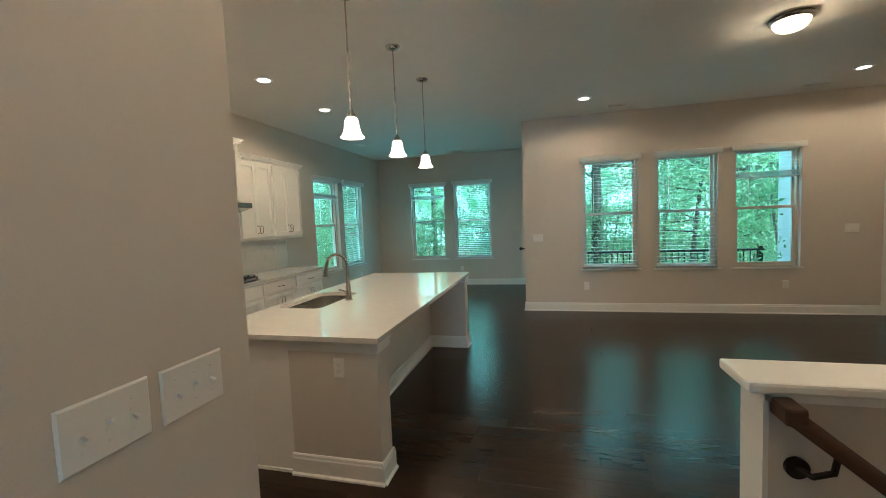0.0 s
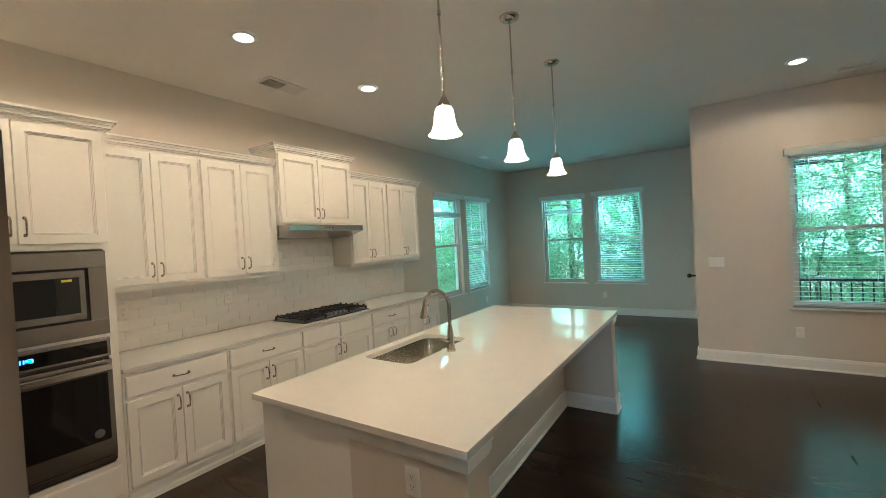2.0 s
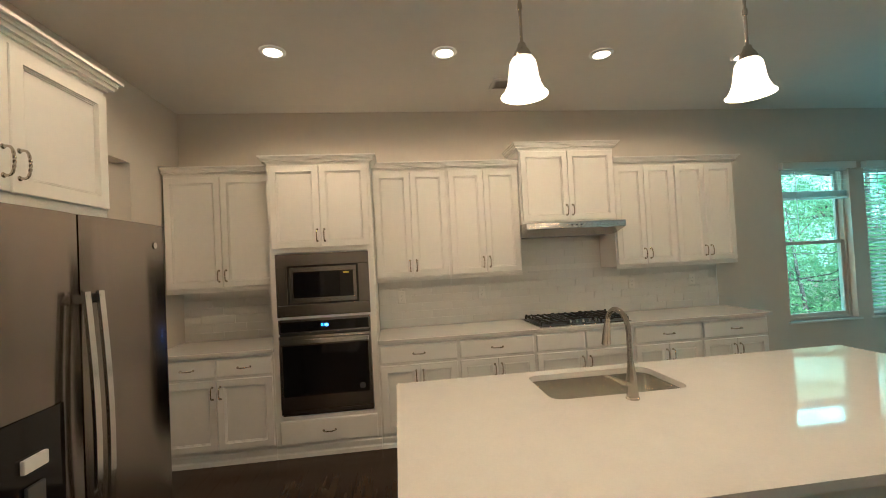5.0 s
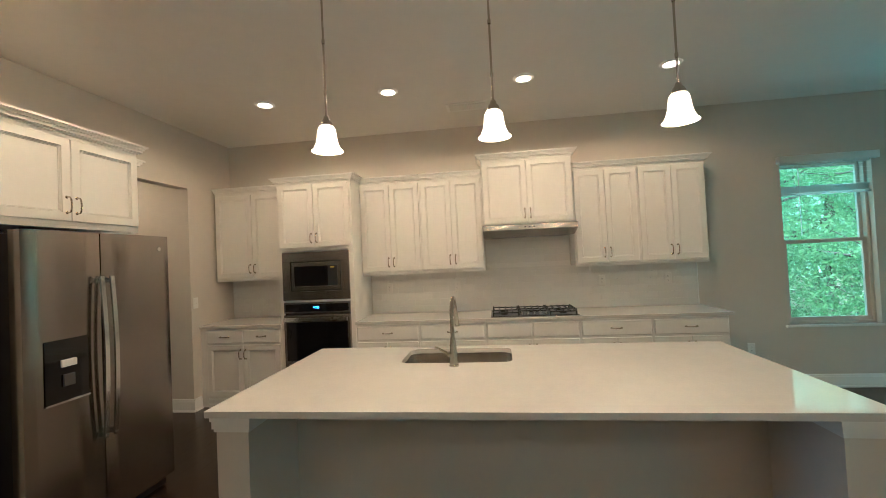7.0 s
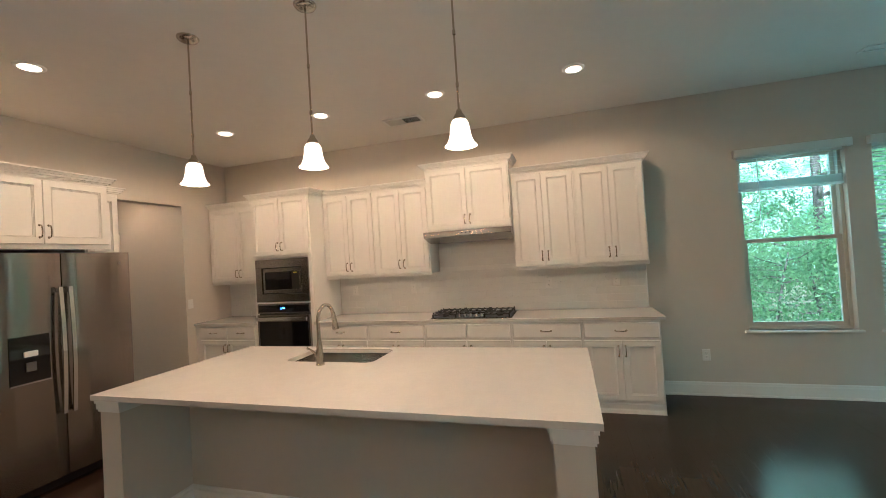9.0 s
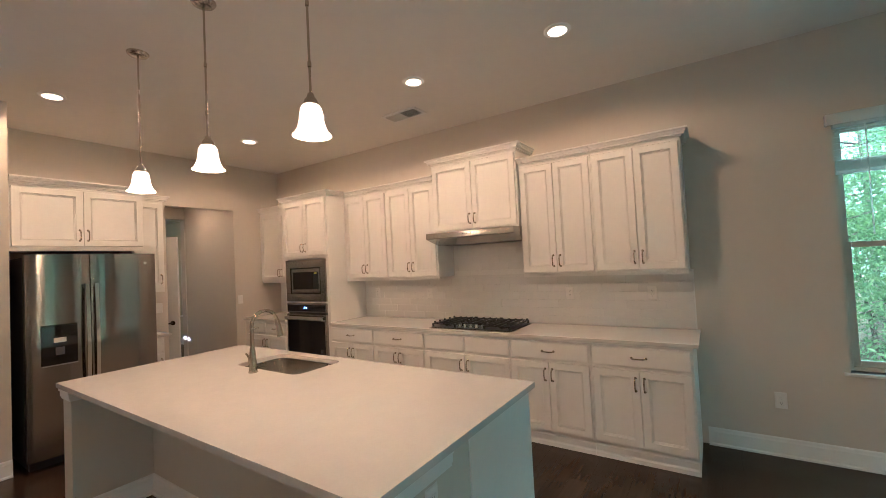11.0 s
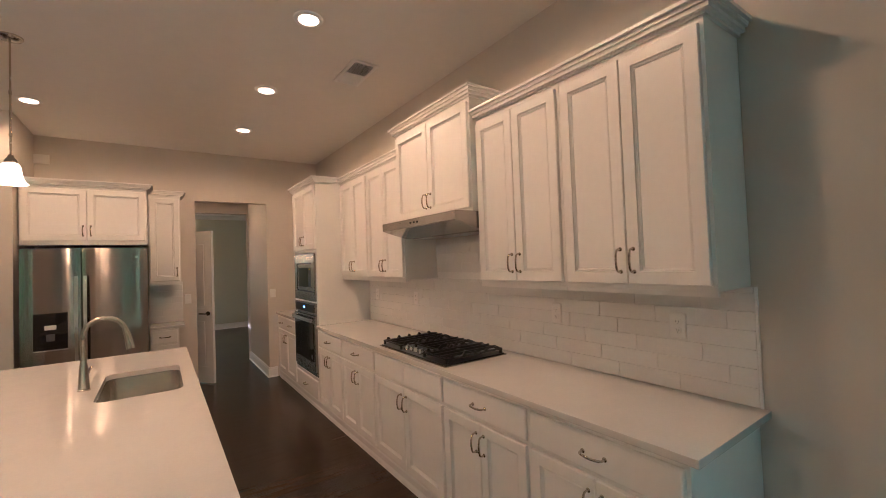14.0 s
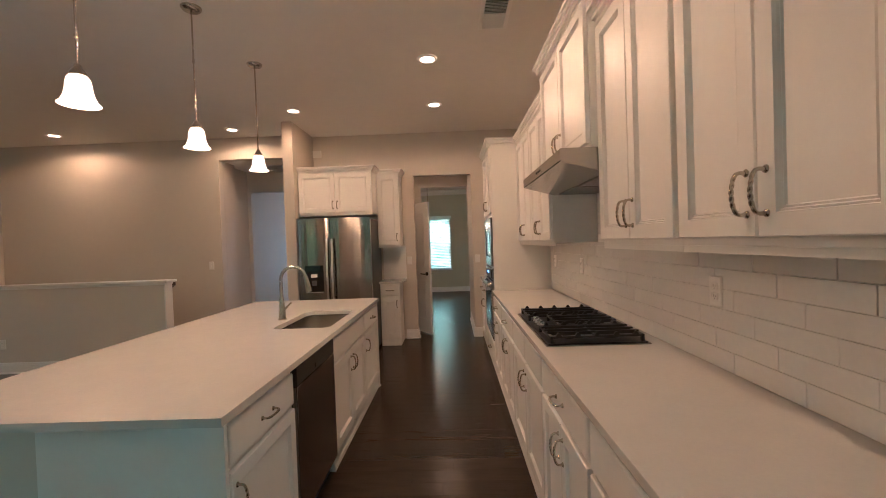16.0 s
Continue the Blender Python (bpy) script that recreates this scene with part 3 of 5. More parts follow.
# oven tower with its built-in appliances
TW = 0.842
tower = root("oven_tower_cabinet", pose(FACE, 2.169, 0, 0, 0, 90), "tall white painted cabinet holding microwave and oven", "cabinet")
part("side_panel", boxes((0.001, 0, 0.10, 0.05, BD, 2.418)), CABINET, tower)
part("side_panel", boxes((TW - 0.05, 0, 0.10, TW - 0.001, BD, 2.418)), CABINET, tower)
part("drawer_box", boxes((0.05, 0, 0.10, TW - 0.05, BD, 0.335)), CABINET, tower)
part("upper_box", boxes((0.05, 0, 1.675, TW - 0.05, BD, 2.418)), CABINET, tower)
part("shelf", boxes((0.05, 0.0, 1.129, TW - 0.05, BD, 1.147)), CABINET, tower)
part("back_panel", boxes((0.05, BD - 0.02, 0.335, TW - 0.05, BD, 1.129)), CABINET, tower)
part("plinth", boxes((0.001, 0.02, 0, TW - 0.001, BD, 0.0995)), CABINET, tower)
bm = bmesh.new()
prism(bm, [(0.019, 0.0), (-0.006, 0.0), (-0.006, 0.03), (0.0, 0.045), (0.0, 0.085), (0.008, 0.098), (0.019, 0.098)], "x", 0.001, TW - 0.001)
part("toe_board", bm, TRIM, tower)
add_drawer(tower, 0.03, 0.115, TW - 0.06, 0.19)
add_door(tower, 0.022, 1.712, 0.397, 0.685, "rb")
add_door(tower, 0.423, 1.712, 0.397, 0.685, "lb")
part("crown_moulding", crown(bmesh.new(), TW, BD, 2.418, True, True), CABINET, tower)

micro = root("microwave", pose(FACE, 2.169, 1.15, 0, 0, 90), "built-in stainless microwave with a wide trim frame", "microwave")
part("trim_frame", boxes((0.045, -0.022, 0.0, TW - 0.045, 0.0, 0.095), (0.045, -0.022, 0.415, TW - 0.045, 0.0, 0.515), (0.045, -0.022, 0.095, 0.135, 0.0, 0.415),
                         (TW - 0.135, -0.022, 0.095, TW - 0.045, 0.0, 0.415), bevel=0.003), APPLIANCE, micro, "brushed stainless trim")
part("recess", boxes((0.135, -0.004, 0.095, TW - 0.135, 0.3, 0.415)), BLACK, micro)
part("door_frame", boxes((0.150, -0.016, 0.108, TW - 0.150, -0.005, 0.148), (0.150, -0.016, 0.362, TW - 0.150, -0.005, 0.402),
                         (0.150, -0.016, 0.148, 0.178, -0.005, 0.362), (TW - 0.178, -0.016, 0.148, TW - 0.150, -0.005, 0.362), bevel=0.002), APPLIANCE, micro)
part("glass_door", boxes((0.178, -0.014, 0.148, 0.555, -0.005, 0.362)), BLACK_GLASS, micro, "black glass door")
part("control_panel", boxes((0.557, -0.013, 0.148, TW - 0.178, -0.005, 0.362)), BLACK, micro)
part("sticker", boxes((0.585, -0.0145, 0.338, 0.632, -0.0131, 0.352)), YELLOW, micro, "small yellow sticker")

oven = root("wall_oven", pose(FACE, 2.169, 0.34, 0, 0, 90), "built-in stainless wall oven with a black glass door", "oven")
part("chassis", boxes((0.055, 0.0, 0.0, TW - 0.055, 0.55, 0.785)), DARK_SIDE, oven)
part("control_panel", boxes((0.05, -0.024, 0.672, TW - 0.05, -0.0005, 0.788), bevel=0.004), APPLIANCE, oven)
part("display", boxes((0.068, -0.0275, 0.688, TW - 0.068, -0.0245, 0.768)), BLACK_GLASS, oven, "black glass control display")
part("door", boxes((0.05, -0.034, 0.055, TW - 0.05, -0.0005, 0.655), bevel=0.006), APPLIANCE, oven)
part("door_glass", boxes((0.078, -0.0375, 0.165, TW - 0.078, -0.0345, 0.575), bevel=0.001), BLACK_GLASS, oven, "black oven window")
bm = bmesh.new()
box(bm, 0.065, -0.078, 0.588, TW - 0.065, -0.058, 0.632, bevel=0.006)
box(bm, 0.09, -0.06, 0.598, 0.12, -0.034, 0.622)
box(bm, TW - 0.12, -0.06, 0.598, TW - 0.09, -0.034, 0.622)
part("handle", bm, CHROME, oven, "wide flat steel handle")
part("vent_strip", boxes((0.05, -0.022, 0.02, TW - 0.05, -0.0005, 0.048), bevel=0.002), APPLIANCE, oven)
bm = bmesh.new()
rod(bm, (TW - 0.135, -0.0376, 0.215), (TW - 0.135, -0.0386, 0.215), 0.026, seg=20)
part("badge", bm, GREY, oven, "round grey badge sticker")
# clock digits 11:43 as seven-segment bars
SEG = {"1": "bc", "4": "bcfg", "3": "abcdg"}


def digit(bm, ch, x, z, w=0.010, h=0.020, t=0.0028):
    y0, y1 = -0.0286, -0.0276
    bars = {"a": (0, h - t, w, h), "d": (0, 0, w, t), "g": (0, h / 2 - t / 2, w, h / 2 + t / 2), "b": (w - t, h / 2, w, h), "c": (w - t, 0, w, h / 2),
            "f": (0, h / 2, t, h), "e": (0, 0, t, h / 2)}
    for s in SEG[ch]:
        a, b, c, d = bars[s]
        box(bm, x + a, y0, z + b, x + c, y1, z + d)


bm = bmesh.new()
for k, ch in enumerate("11"):
    digit(bm, ch, 0.383 + k * 0.014, 0.722)
for k, ch in enumerate("43"):
    digit(bm, ch, 0.419 + k * 0.014, 0.722)
box(bm, 0.4125, -0.0286, 0.726, 0.4150, -0.0276, 0.7285)
box(bm, 0.4125, -0.0286, 0.735, 0.4150, -0.0276, 0.7375)
part("clock_digits", bm, CLOCK, oven, "glowing blue clock digits")

# range hood
hood = root("range_hood", pose(UP_FACE + 0.045, 4.395, 1.72, 0, 0, 90), "slim stainless under-cabinet range hood", "range hood")
bm = bmesh.new()
prism(bm, [(-0.145, 0.062), (-0.150, 0.066), (-0.150, 0.118), (-0.146, 0.122), (UD + 0.045, 0.122), (UD + 0.045, 0.004), (0.06, 0.004)], "x", -0.005, 0.955)
part("shell", bm, HOOD_STEEL, hood)
part("filter", boxes((0.08, 0.075, -0.002, 0.46, UD - 0.02, 0.0035), (0.49, 0.075, -0.002, 0.87, UD - 0.02, 0.0035)), FILTER, hood, "steel mesh grease filter panels")
for k in range(3):
    part("button", rod(bmesh.new(), (0.43 + 0.045 * k, -0.1500, 0.093), (0.43 + 0.045 * k, -0.1535, 0.093), 0.007, seg=12), BLACK, hood)

# worktops
structure_top = root("worktop", pose(0, 0, 0), "white quartz worktop along the kitchen wall", "worktop")
part("slab", boxes((W + 0.002, 3.013, 0.873, -3.05, 6.697, 0.903), bevel=0.003), QUARTZ, structure_top)
short_top = root("worktop", pose(0, 0, 0), "short white quartz worktop in the corner", "worktop")
part("slab", boxes((W + 0.002, S + 0.002, 0.873, -3.05, 2.167, 0.903), bevel=0.003), QUARTZ, short_top)

# cooktop: steel tray, black glass, burners, grates, knobs
cook = root("gas_cooktop", pose(-3.588, 4.432, 0.9035, 0, 0, 0), "black gas cooktop with cast iron grates and steel knobs", "cooktop")
CW, CL = 0.50, 0.875
part("tray", boxes((0, 0, 0, CW, CL, 0.007), bevel=0.003), APPLIANCE, cook)
part("surface", boxes((0.012, 0.012, 0.0072, CW - 0.012, CL - 0.012, 0.012), bevel=0.002), BLACK, cook)
for bx, by, br in ((0.15, 0.14, 0.045), (0.36, 0.14, 0.036), (0.22, 0.4375, 0.058), (0.15, 0.735, 0.045), (0.36, 0.735, 0.036)):
    bm = bmesh.new()
    rod(bm, (bx, by, 0.012), (bx, by, 0.022), br, br * 0.9, 20)
    rod(bm, (bx, by, 0.022), (bx, by, 0.029), br * 0.72, br * 0.66, 20)
    part("burner", bm, IRON, cook)


def grate(y0, y1, x0=0.025, x1=0.475):
    bm = bmesh.new()
    z0, z1, t = 0.036, 0.046, 0.007
    for y in (y0 + t, y1 - t):
        box(bm, x0, y - t, z0, x1, y + t, z1)
    for x in (x0 + t, x1 - t, (x0 + x1) / 2):
        box(bm, x - t, y0, z0, x + t, y1, z1)
    n = 3
    for k in range(1, n + 1):
        y = y0 + (y1 - y0) * k / (n + 1)
        box(bm, x0, y - 0.005, z0 + 0.001, x1, y + 0.005, z1 + 0.008)
    for x in (x0 + t, x1 - t):
        for y in (y0 + t, y1 - t):
            box(bm, x - t, y - t, 0.012, x + t, y + t, z0)
    # raised prongs along both sides
    for k in range(5):
        x = x0 + 0.04 + k * (x1 - x0 - 0.08) / 4
        for y in (y0 + 0.004, y1 - 0.004):
            prism(bm, [(x - 0.016, z1 - 0.002), (x + 0.016, z1 - 0.002), (x + 0.004, z1 + 0.016), (x - 0.004, z1 + 0.016)], "y", y - 0.006, y + 0.006)
    return bm


for a, b in ((0.020, 0.288), (0.296, 0.578), (0.586, 0.855)):
    part("grate", grate(a, b, x1=0.475 if a != 0.296 else 0.365), IRON, cook, "cast iron grate")
for k in range(5):
    bm = bmesh.new()
    ky = 0.437 + (k - 2) * 0.062
    rod(bm, (0.435, ky, 0.012), (0.435, ky, 0.019), 0.024, seg=20)
    rod(bm, (0.435, ky, 0.019), (0.435, ky, 0.042), 0.019, 0.016, 20)
    box(bm, 0.419, ky - 0.003, 0.042, 0.451, ky + 0.003, 0.046)
    part("knob", bm, CHROME, cook, "round steel knob", smooth=True)

# ---- fridge side ----
wall_cabinet(pose(-0.636, 1.90, 1.845, 0, 0, 180), 0.976, 0.565, 0.655, "white painted deep cabinet over the fridge", "rl", (False, True))
wall_cabinet(pose(-1.616, 1.572, 1.395, 0, 0, 180), 0.31, 1.01, 0.325, "narrow white painted wall cabinet with one door", "r", (False, True))
base_cabinet(pose(-1.62, 1.60, 0, 0, 0, 180), 0.275, TOP, 0.355, "narrow white painted base cabinet with a drawer and door", "oner")
nt_ = root("worktop", pose(0, 0, 0), "small white quartz worktop beside the fridge", "worktop")
part("slab", boxes((-1.955, S + 0.002, 0.873, -1.617, 1.635, 0.903), bevel=0.003), QUARTZ, nt_)

FX0, FW, FY = -0.683, 0.932, 2.132
fr = root("refrigerator", pose(FX0, FY, 0, 0, 0, 180), "side-by-side stainless refrigerator with an ice dispenser", "refrigerator")
part("cabinet_body", boxes((0.008, 0.075, 0.03, FW - 0.008, 0.80, 1.765), bevel=0.006), DARK_SIDE, fr, "dark grey steel sides")
part("base_grille", boxes((0.02, 0.05, 0.012, FW - 0.02, 0.09, 0.085)), BLACK, fr)
for hx in (0.10, FW - 0.10):
    part("hinge_cover", boxes((hx - 0.07, 0.03, 1.766, hx + 0.07, 0.14, 1.785), bevel=0.004), DARK_SIDE, fr)


def rounded_front(x0, x1, z0, z1, bow=0.012, holes=None):
    """A gently bowed door panel."""
    bm = bmesh.new()
    n = 9
    out = [(x0 + (x1 - x0) * k / n, -bow * (1 - (2 * k / n - 1) ** 4)) for k in range(n + 1)]
    prism(bm, out + [(x1, 0.07), (x0, 0.07)], "z", z0, z1)
    return bm


SPLIT = 0.42
left = part("freezer_door", rounded_front(0.0, SPLIT - 0.004, 0.09, 1.782), FRIDGE_STEEL, fr, "tall brushed steel freezer door", smooth=True)
right = part("fridge_door", rounded_front(SPLIT + 0.004, FW, 0.09, 1.782), FRIDGE_STEEL, fr, "tall brushed steel fridge door", smooth=True)
for dr, hx in ((left, SPLIT - 0.032), (right, SPLIT + 0.032)):
    bm = bmesh.new()
    front, n = [], 14
    for k in range(n + 1):
        f = k / n
        front.append((-0.048 - 0.022 * math.sin(math.pi * f), 0.56 + 0.96 * f))
    prism(bm, front + [(y + 0.011, z) for y, z in reversed(front)], "x", hx - 0.013, hx + 0.013)
    for z in (0.585, 1.495):
        box(bm, hx - 0.010, -0.050, z - 0.016, hx + 0.010, -0.008, z + 0.016, bevel=0.003)
    part("handle", bm, CHROME, dr, "long flat bowed bar handle")
disp = part("dispenser", boxes((0.088, -0.0165, 0.85, 0.322, -0.0115, 1.185), bevel=0.003), BLACK_GLASS, left, "black ice and water dispenser")
part("dispenser_trim", boxes((0.088, -0.020, 0.842, 0.322, -0.012, 0.852)), STEEL, left)
part("paddle", boxes((0.175, -0.028, 0.93, 0.235, -0.0166, 0.995), bevel=0.004), GREY, left, "grey dispenser paddle")
part("spout", boxes((0.165, -0.030, 1.035, 0.245, -0.0166, 1.075), bevel=0.004), PLASTIC, left)
bm = bmesh.new()
rod(bm, (FW - 0.09, -0.0115, 1.69), (FW - 0.09, -0.0135, 1.69), 0.014, seg=16)
part("badge", bm, CHROME, right)

# ---- island ----
IX0, IX1, IY0, IY1, IZ = -1.892, -0.628, 3.166, 5.976, 0.885
SX0, SX1, SY0, SY1 = -1.815, -1.425, 3.885, 4.585
top = root("island_worktop", pose(0, 0, 0), "white quartz island worktop with a sink cut-out", "worktop")


def slab_with_hole(x0, y0, x1, y1, hx0, hy0, hx1, hy1, r, z0, z1):
    """A slab with a rounded hole: an outer loop bridged to an inner one, top and bottom."""
    bm = bmesh.new()
    n = 6
    inner = []
    for cx, cy, a0 in ((hx1 - r, hy1 - r, 0), (hx0 + r, hy1 - r, 90), (hx0 + r, hy0 + r, 180), (hx1 - r, hy0 + r, 270)):
        inner.append([(cx + r * math.cos(radians(a0 + 90 * k / n)), cy + r * math.sin(radians(a0 + 90 * k / n))) for k in range(n + 1)])
    outer = [(x1, y1), (x0, y1), (x0, y0), (x1, y0)]
    for z, flip in ((z1, False), (z0, True)):
        o = [bm.verts.new((*p, z)) for p in outer]
        i = [[bm.verts.new((*p, z)) for p in c] for c in inner]
        for c in range(4):
            for k in range(n):
                bm.faces.new((o[c], i[c][k + 1], i[c][k]))
            bm.faces.new((o[c], o[(c + 1) % 4], i[(c + 1) % 4][0], i[c][n]))
    bm.verts.ensure_lookup_table()
    h = len(bm.verts) // 2
    for c in range(4):
        a, b = bm.verts[c], bm.verts[(c + 1) % 4]
        bm.faces.new((a, b, bm.verts[h + (c + 1) % 4], bm.verts[h + c]))
    m = 4 * (n + 1)
    for k in range(m):
        a, b = 4 + k, 4 + (k + 1) % m
        bm.faces.new((bm.verts[a], bm.verts[b], bm.verts[h + b], bm.verts[h + a]))
    return bm


part("slab", slab_with_hole(IX0, IY0, IX1, IY1, SX0, SY0, SX1, SY1, 0.06, IZ - 0.03, IZ), QUARTZ, top)

sink = root("kitchen_sink", pose(0, 0, IZ - 0.24), "undermount stainless steel kitchen sink", "sink")
bm = bmesh.new()
prof = [(0.0, 0.209), (0.0, 0.08), (0.012, 0.03), (0.04, 0.008), (0.10, 0.004)]
loops = []
for inset, z in prof:
    r_ = max(0.06 - inset * 0.4, 0.02)
    loop = []
    for cx, cy, a0 in ((SX1 - inset - r_, SY1 - inset - r_, 0), (SX0 + inset + r_, SY1 - inset - r_, 90), (SX0 + inset + r_, SY0 + inset + r_, 180),
                       (SX1 - inset - r_, SY0 + inset + r_, 270)):
        loop += [bm.verts.new((cx + r_ * math.cos(radians(a0 + 18 * k)), cy + r_ * math.sin(radians(a0 + 18 * k)), z)) for k in range(6)]
    loops.append(loop)
for a, b in zip(loops, loops[1:]):
    for k in range(24):
        bm.faces.new((a[k], a[(k + 1) % 24], b[(k + 1) % 24], b[k]))
bm.faces.new(loops[-1])
bowl = part("bowl", bm, SINK_STEEL, sink, smooth=True)
bm = bmesh.new()
rod(bm, ((SX0 + SX1) / 2, (SY0 + SY1) / 2, 0.0045), ((SX0 + SX1) / 2, (SY0 + SY1) / 2, 0.009), 0.045, 0.04, 24)
part("drain", bm, CHROME, sink, "round steel drain strainer")

fau = root("kitchen_faucet", pose(-1.355, 4.235, IZ), "tall gooseneck satin nickel pull-down faucet", "faucet")
bm = bmesh.new()
lathe(bm, [(0.0, 0.0), (0.030, 0.0), (0.030, 0.008), (0.026, 0.012), (0.024, 0.06), (0.020, 0.12), (0.014, 0.17), (0.0, 0.17)], 20)
part("base", bm, NICKEL, fau, smooth=True)
bm = bmesh.new()
arc = [(0, 0, 0.16), (0, 0, 0.29)] + [(-0.095 + 0.095 * math.cos(a), 0, 0.30 + 0.095 * math.sin(a)) for a in [radians(18 * k) for k in range(0, 10)]]
tube(bm, arc, 0.0125, 12)
part("neck", bm, NICKEL, fau, smooth=True)
bm = bmesh.new()
ax, az = arc[-1][0], arc[-1][2]
tube(bm, [(ax, 0, az), (ax - 0.008, 0, az - 0.03), (ax - 0.020, 0, az - 0.09), (ax - 0.026, 0, az - 0.125)], [0.014, 0.016, 0.021, 0.023], 14)
part("spray_head", bm, NICKEL, fau, "flared pull-down spray head", smooth=True)
bm = bmesh.new()
tube(bm, [(0, 0.0, 0.07), (0, -0.035, 0.07)], [0.017, 0.016], 14)
tube(bm, [(0, -0.03, 0.07), (-0.01, -0.055, 0.082), (-0.018, -0.09, 0.10), (-0.022, -0.115, 0.106)], [0.011, 0.009, 0.006, 0.007], 10)
part("lever", bm, NICKEL, fau, "side lever handle", smooth=True)

# island pony wall: back wall and two wings, painted, with trim
structure("wall_island", boxes((-1.24, 3.205, 0, -1.10, 5.94, IZ - 0.031), (-1.0995, 3.205, 0, -0.655, 3.362, IZ - 0.031),
                               (-1.0995, 5.783, 0, -0.655, 5.94, IZ - 0.031)), WALL, "greige painted pony wall carrying the island top", "wall")
baseboard("white baseboard round the island", ("x", 3.205, -1, -1.25, -0.64), ("y", -0.655, 1, 3.19, 3.378), ("x", 3.362, 1, -1.10, -0.64),
          ("y", -1.10, 1, 3.362, 5.783), ("x", 5.783, -1, -1.10, -0.64), ("y", -0.655, 1, 5.767, 5.956), ("x", 5.94, 1, -1.25, -0.64))
bm = bmesh.new()
for y0, y1 in ((3.205, 3.362), (5.783, 5.94)):
    for o, z0, z1 in ((0.008, 0.785, 0.80), (0.014, 0.80, 0.835), (0.020, 0.835, IZ - 0.0315)):
        south, north = (y0 - o, y1 + o)
        box(bm, -1.25, south, z0, -0.655 + o, y0 - 0.0005, z1)
        box(bm, -1.0985, y1 + 0.0005, z0, -0.655 + o, north, z1)
        box(bm, -0.6545, y0, z0, -0.655 + o, y1, z1)
structure("trim_island_cap", bm, TRIM, "white cap moulding under the island top", "trim")
# aisle side: cabinet, dishwasher, sink base, cabinet, white end panels
IF = -1.862
for y, w, kind, label in ((5.925, 0.575, "onel", "white painted island cabinet with a drawer over one door"),
                          (4.735, 0.895, "sink", "white painted island sink cabinet with two doors"),
                          (3.840, 0.600, "onel", "white painted island end cabinet with a drawer over one door")):
    base_cabinet(pose(IF, y, 0, 0, 0, -90), w, IZ - 0.032, 0.61, label, kind, "island cabinets")
dw = root("dishwasher", pose(IF, 5.346, 0, 0, 0, -90), "dark stainless dishwasher in the island", "dishwasher")
part("chassis", boxes((0.006, 0.0, 0.09, 0.605, 0.58, IZ - 0.035)), DARK_SIDE, dw)
part("door", boxes((0.006, -0.026, 0.11, 0.605, -0.0005, 0.755), bevel=0.005), FRIDGE_STEEL, dw)
part("control_panel", boxes((0.006, -0.026, 0.760, 0.605, -0.0005, IZ - 0.036), bevel=0.004), BLACK, dw, "black control strip")
part("toe_plate", boxes((0.006, 0.03, 0.0, 0.605, 0.05, 0.088)), BLACK, dw)
part("latch", boxes((0.26, -0.032, 0.772, 0.35, -0.0262, 0.80), bevel=0.003), DARK_SIDE, dw)
structure("trim_island_end_panel", boxes((IF - 0.018, 3.215, 0.0, -1.241, 3.238, IZ - 0.032), (IF - 0.018, 5.926, 0.0, -1.241, 5.944, IZ - 0.032)),
          CABINET, "white painted island end panels", "trim")
structure("trim_island_shoe", boxes((IF - 0.024, 3.203, 0.0, -1.26, 3.2145, 0.018), (IF - 0.024, 5.9445, 0.0, -1.26, 5.956, 0.018)), TRIM,
          "white shoe moulding at the island ends", "trim")


# ---- windows and blinds ----
def bars(bm, w, h, t, y0, y1, x0=0.0, z0=0.0):
    """A rectangular frame of four bars."""
    box(bm, x0, y0, z0, x0 + t, y1, z0 + h, bevel=0.003)
    box(bm, x0 + w - t, y0, z0, x0 + w, y1, z0 + h, bevel=0.003)
    box(bm, x0 + t, y0, z0, x0 + w - t, y1, z0 + t, bevel=0.003)
    box(bm, x0 + t, y0, z0 + h - t, x0 + w - t, y1, z0 + h, bevel=0.003)
    return bm


def window(name, m, w, h, label):
    """A double-hung window set into an opening; the room is on the -y side."""
    r = root(name, m, label, "window", kind="structure")
    part("window_frame", bars(bmesh.new(), w - 0.004, h - 0.004, 0.028, 0.062, 0.15, 0.002, 0.002), SASH, r)
    mid = h * 0.505
    up = part("upper_sash", bars(bmesh.new(), w - 0.06, h - mid - 0.012, 0.036, 0.112, 0.142, 0.03, mid - 0.018), SASH, r)
    lo = part("lower_sash", bars(bmesh.new(), w - 0.06, mid - 0.012, 0.040, 0.076, 0.108, 0.03, 0.03), SASH, r)
    for s, z0, z1, y in ((up, mid + 0.016, h - 0.066, 0.125), (lo, 0.068, mid - 0.02, 0.09)):
        p = part("pane", boxes((0.066, y, z0, w - 0.066, y + 0.004, z1)), GLASS, s)
        p.visible_shadow = False
    part("window_sill", boxes((-0.035, -0.022, -0.022, w + 0.035, 0.060, 0.0), bevel=0.004), TRIM, r, "white painted sill")
    part("sash_lock", boxes((w / 2 - 0.03, 0.062, mid + 0.001, w / 2 + 0.03, 0.076, mid + 0.016), bevel=0.003), SASH, r)
    return r


def slat_mesh(w):
    bm = bmesh.new()
    n = 4
    low = [(-0.019 + 0.0095 * k, 0.0006 * (1 - (k / n * 2 - 1) ** 2)) for k in range(n + 1)]
    high = [(a, b + 0.0013) for a, b in reversed(low)]
    prism(bm, low + high, "x", 0, w)
    return mesh_of("slat", bm, BLIND)


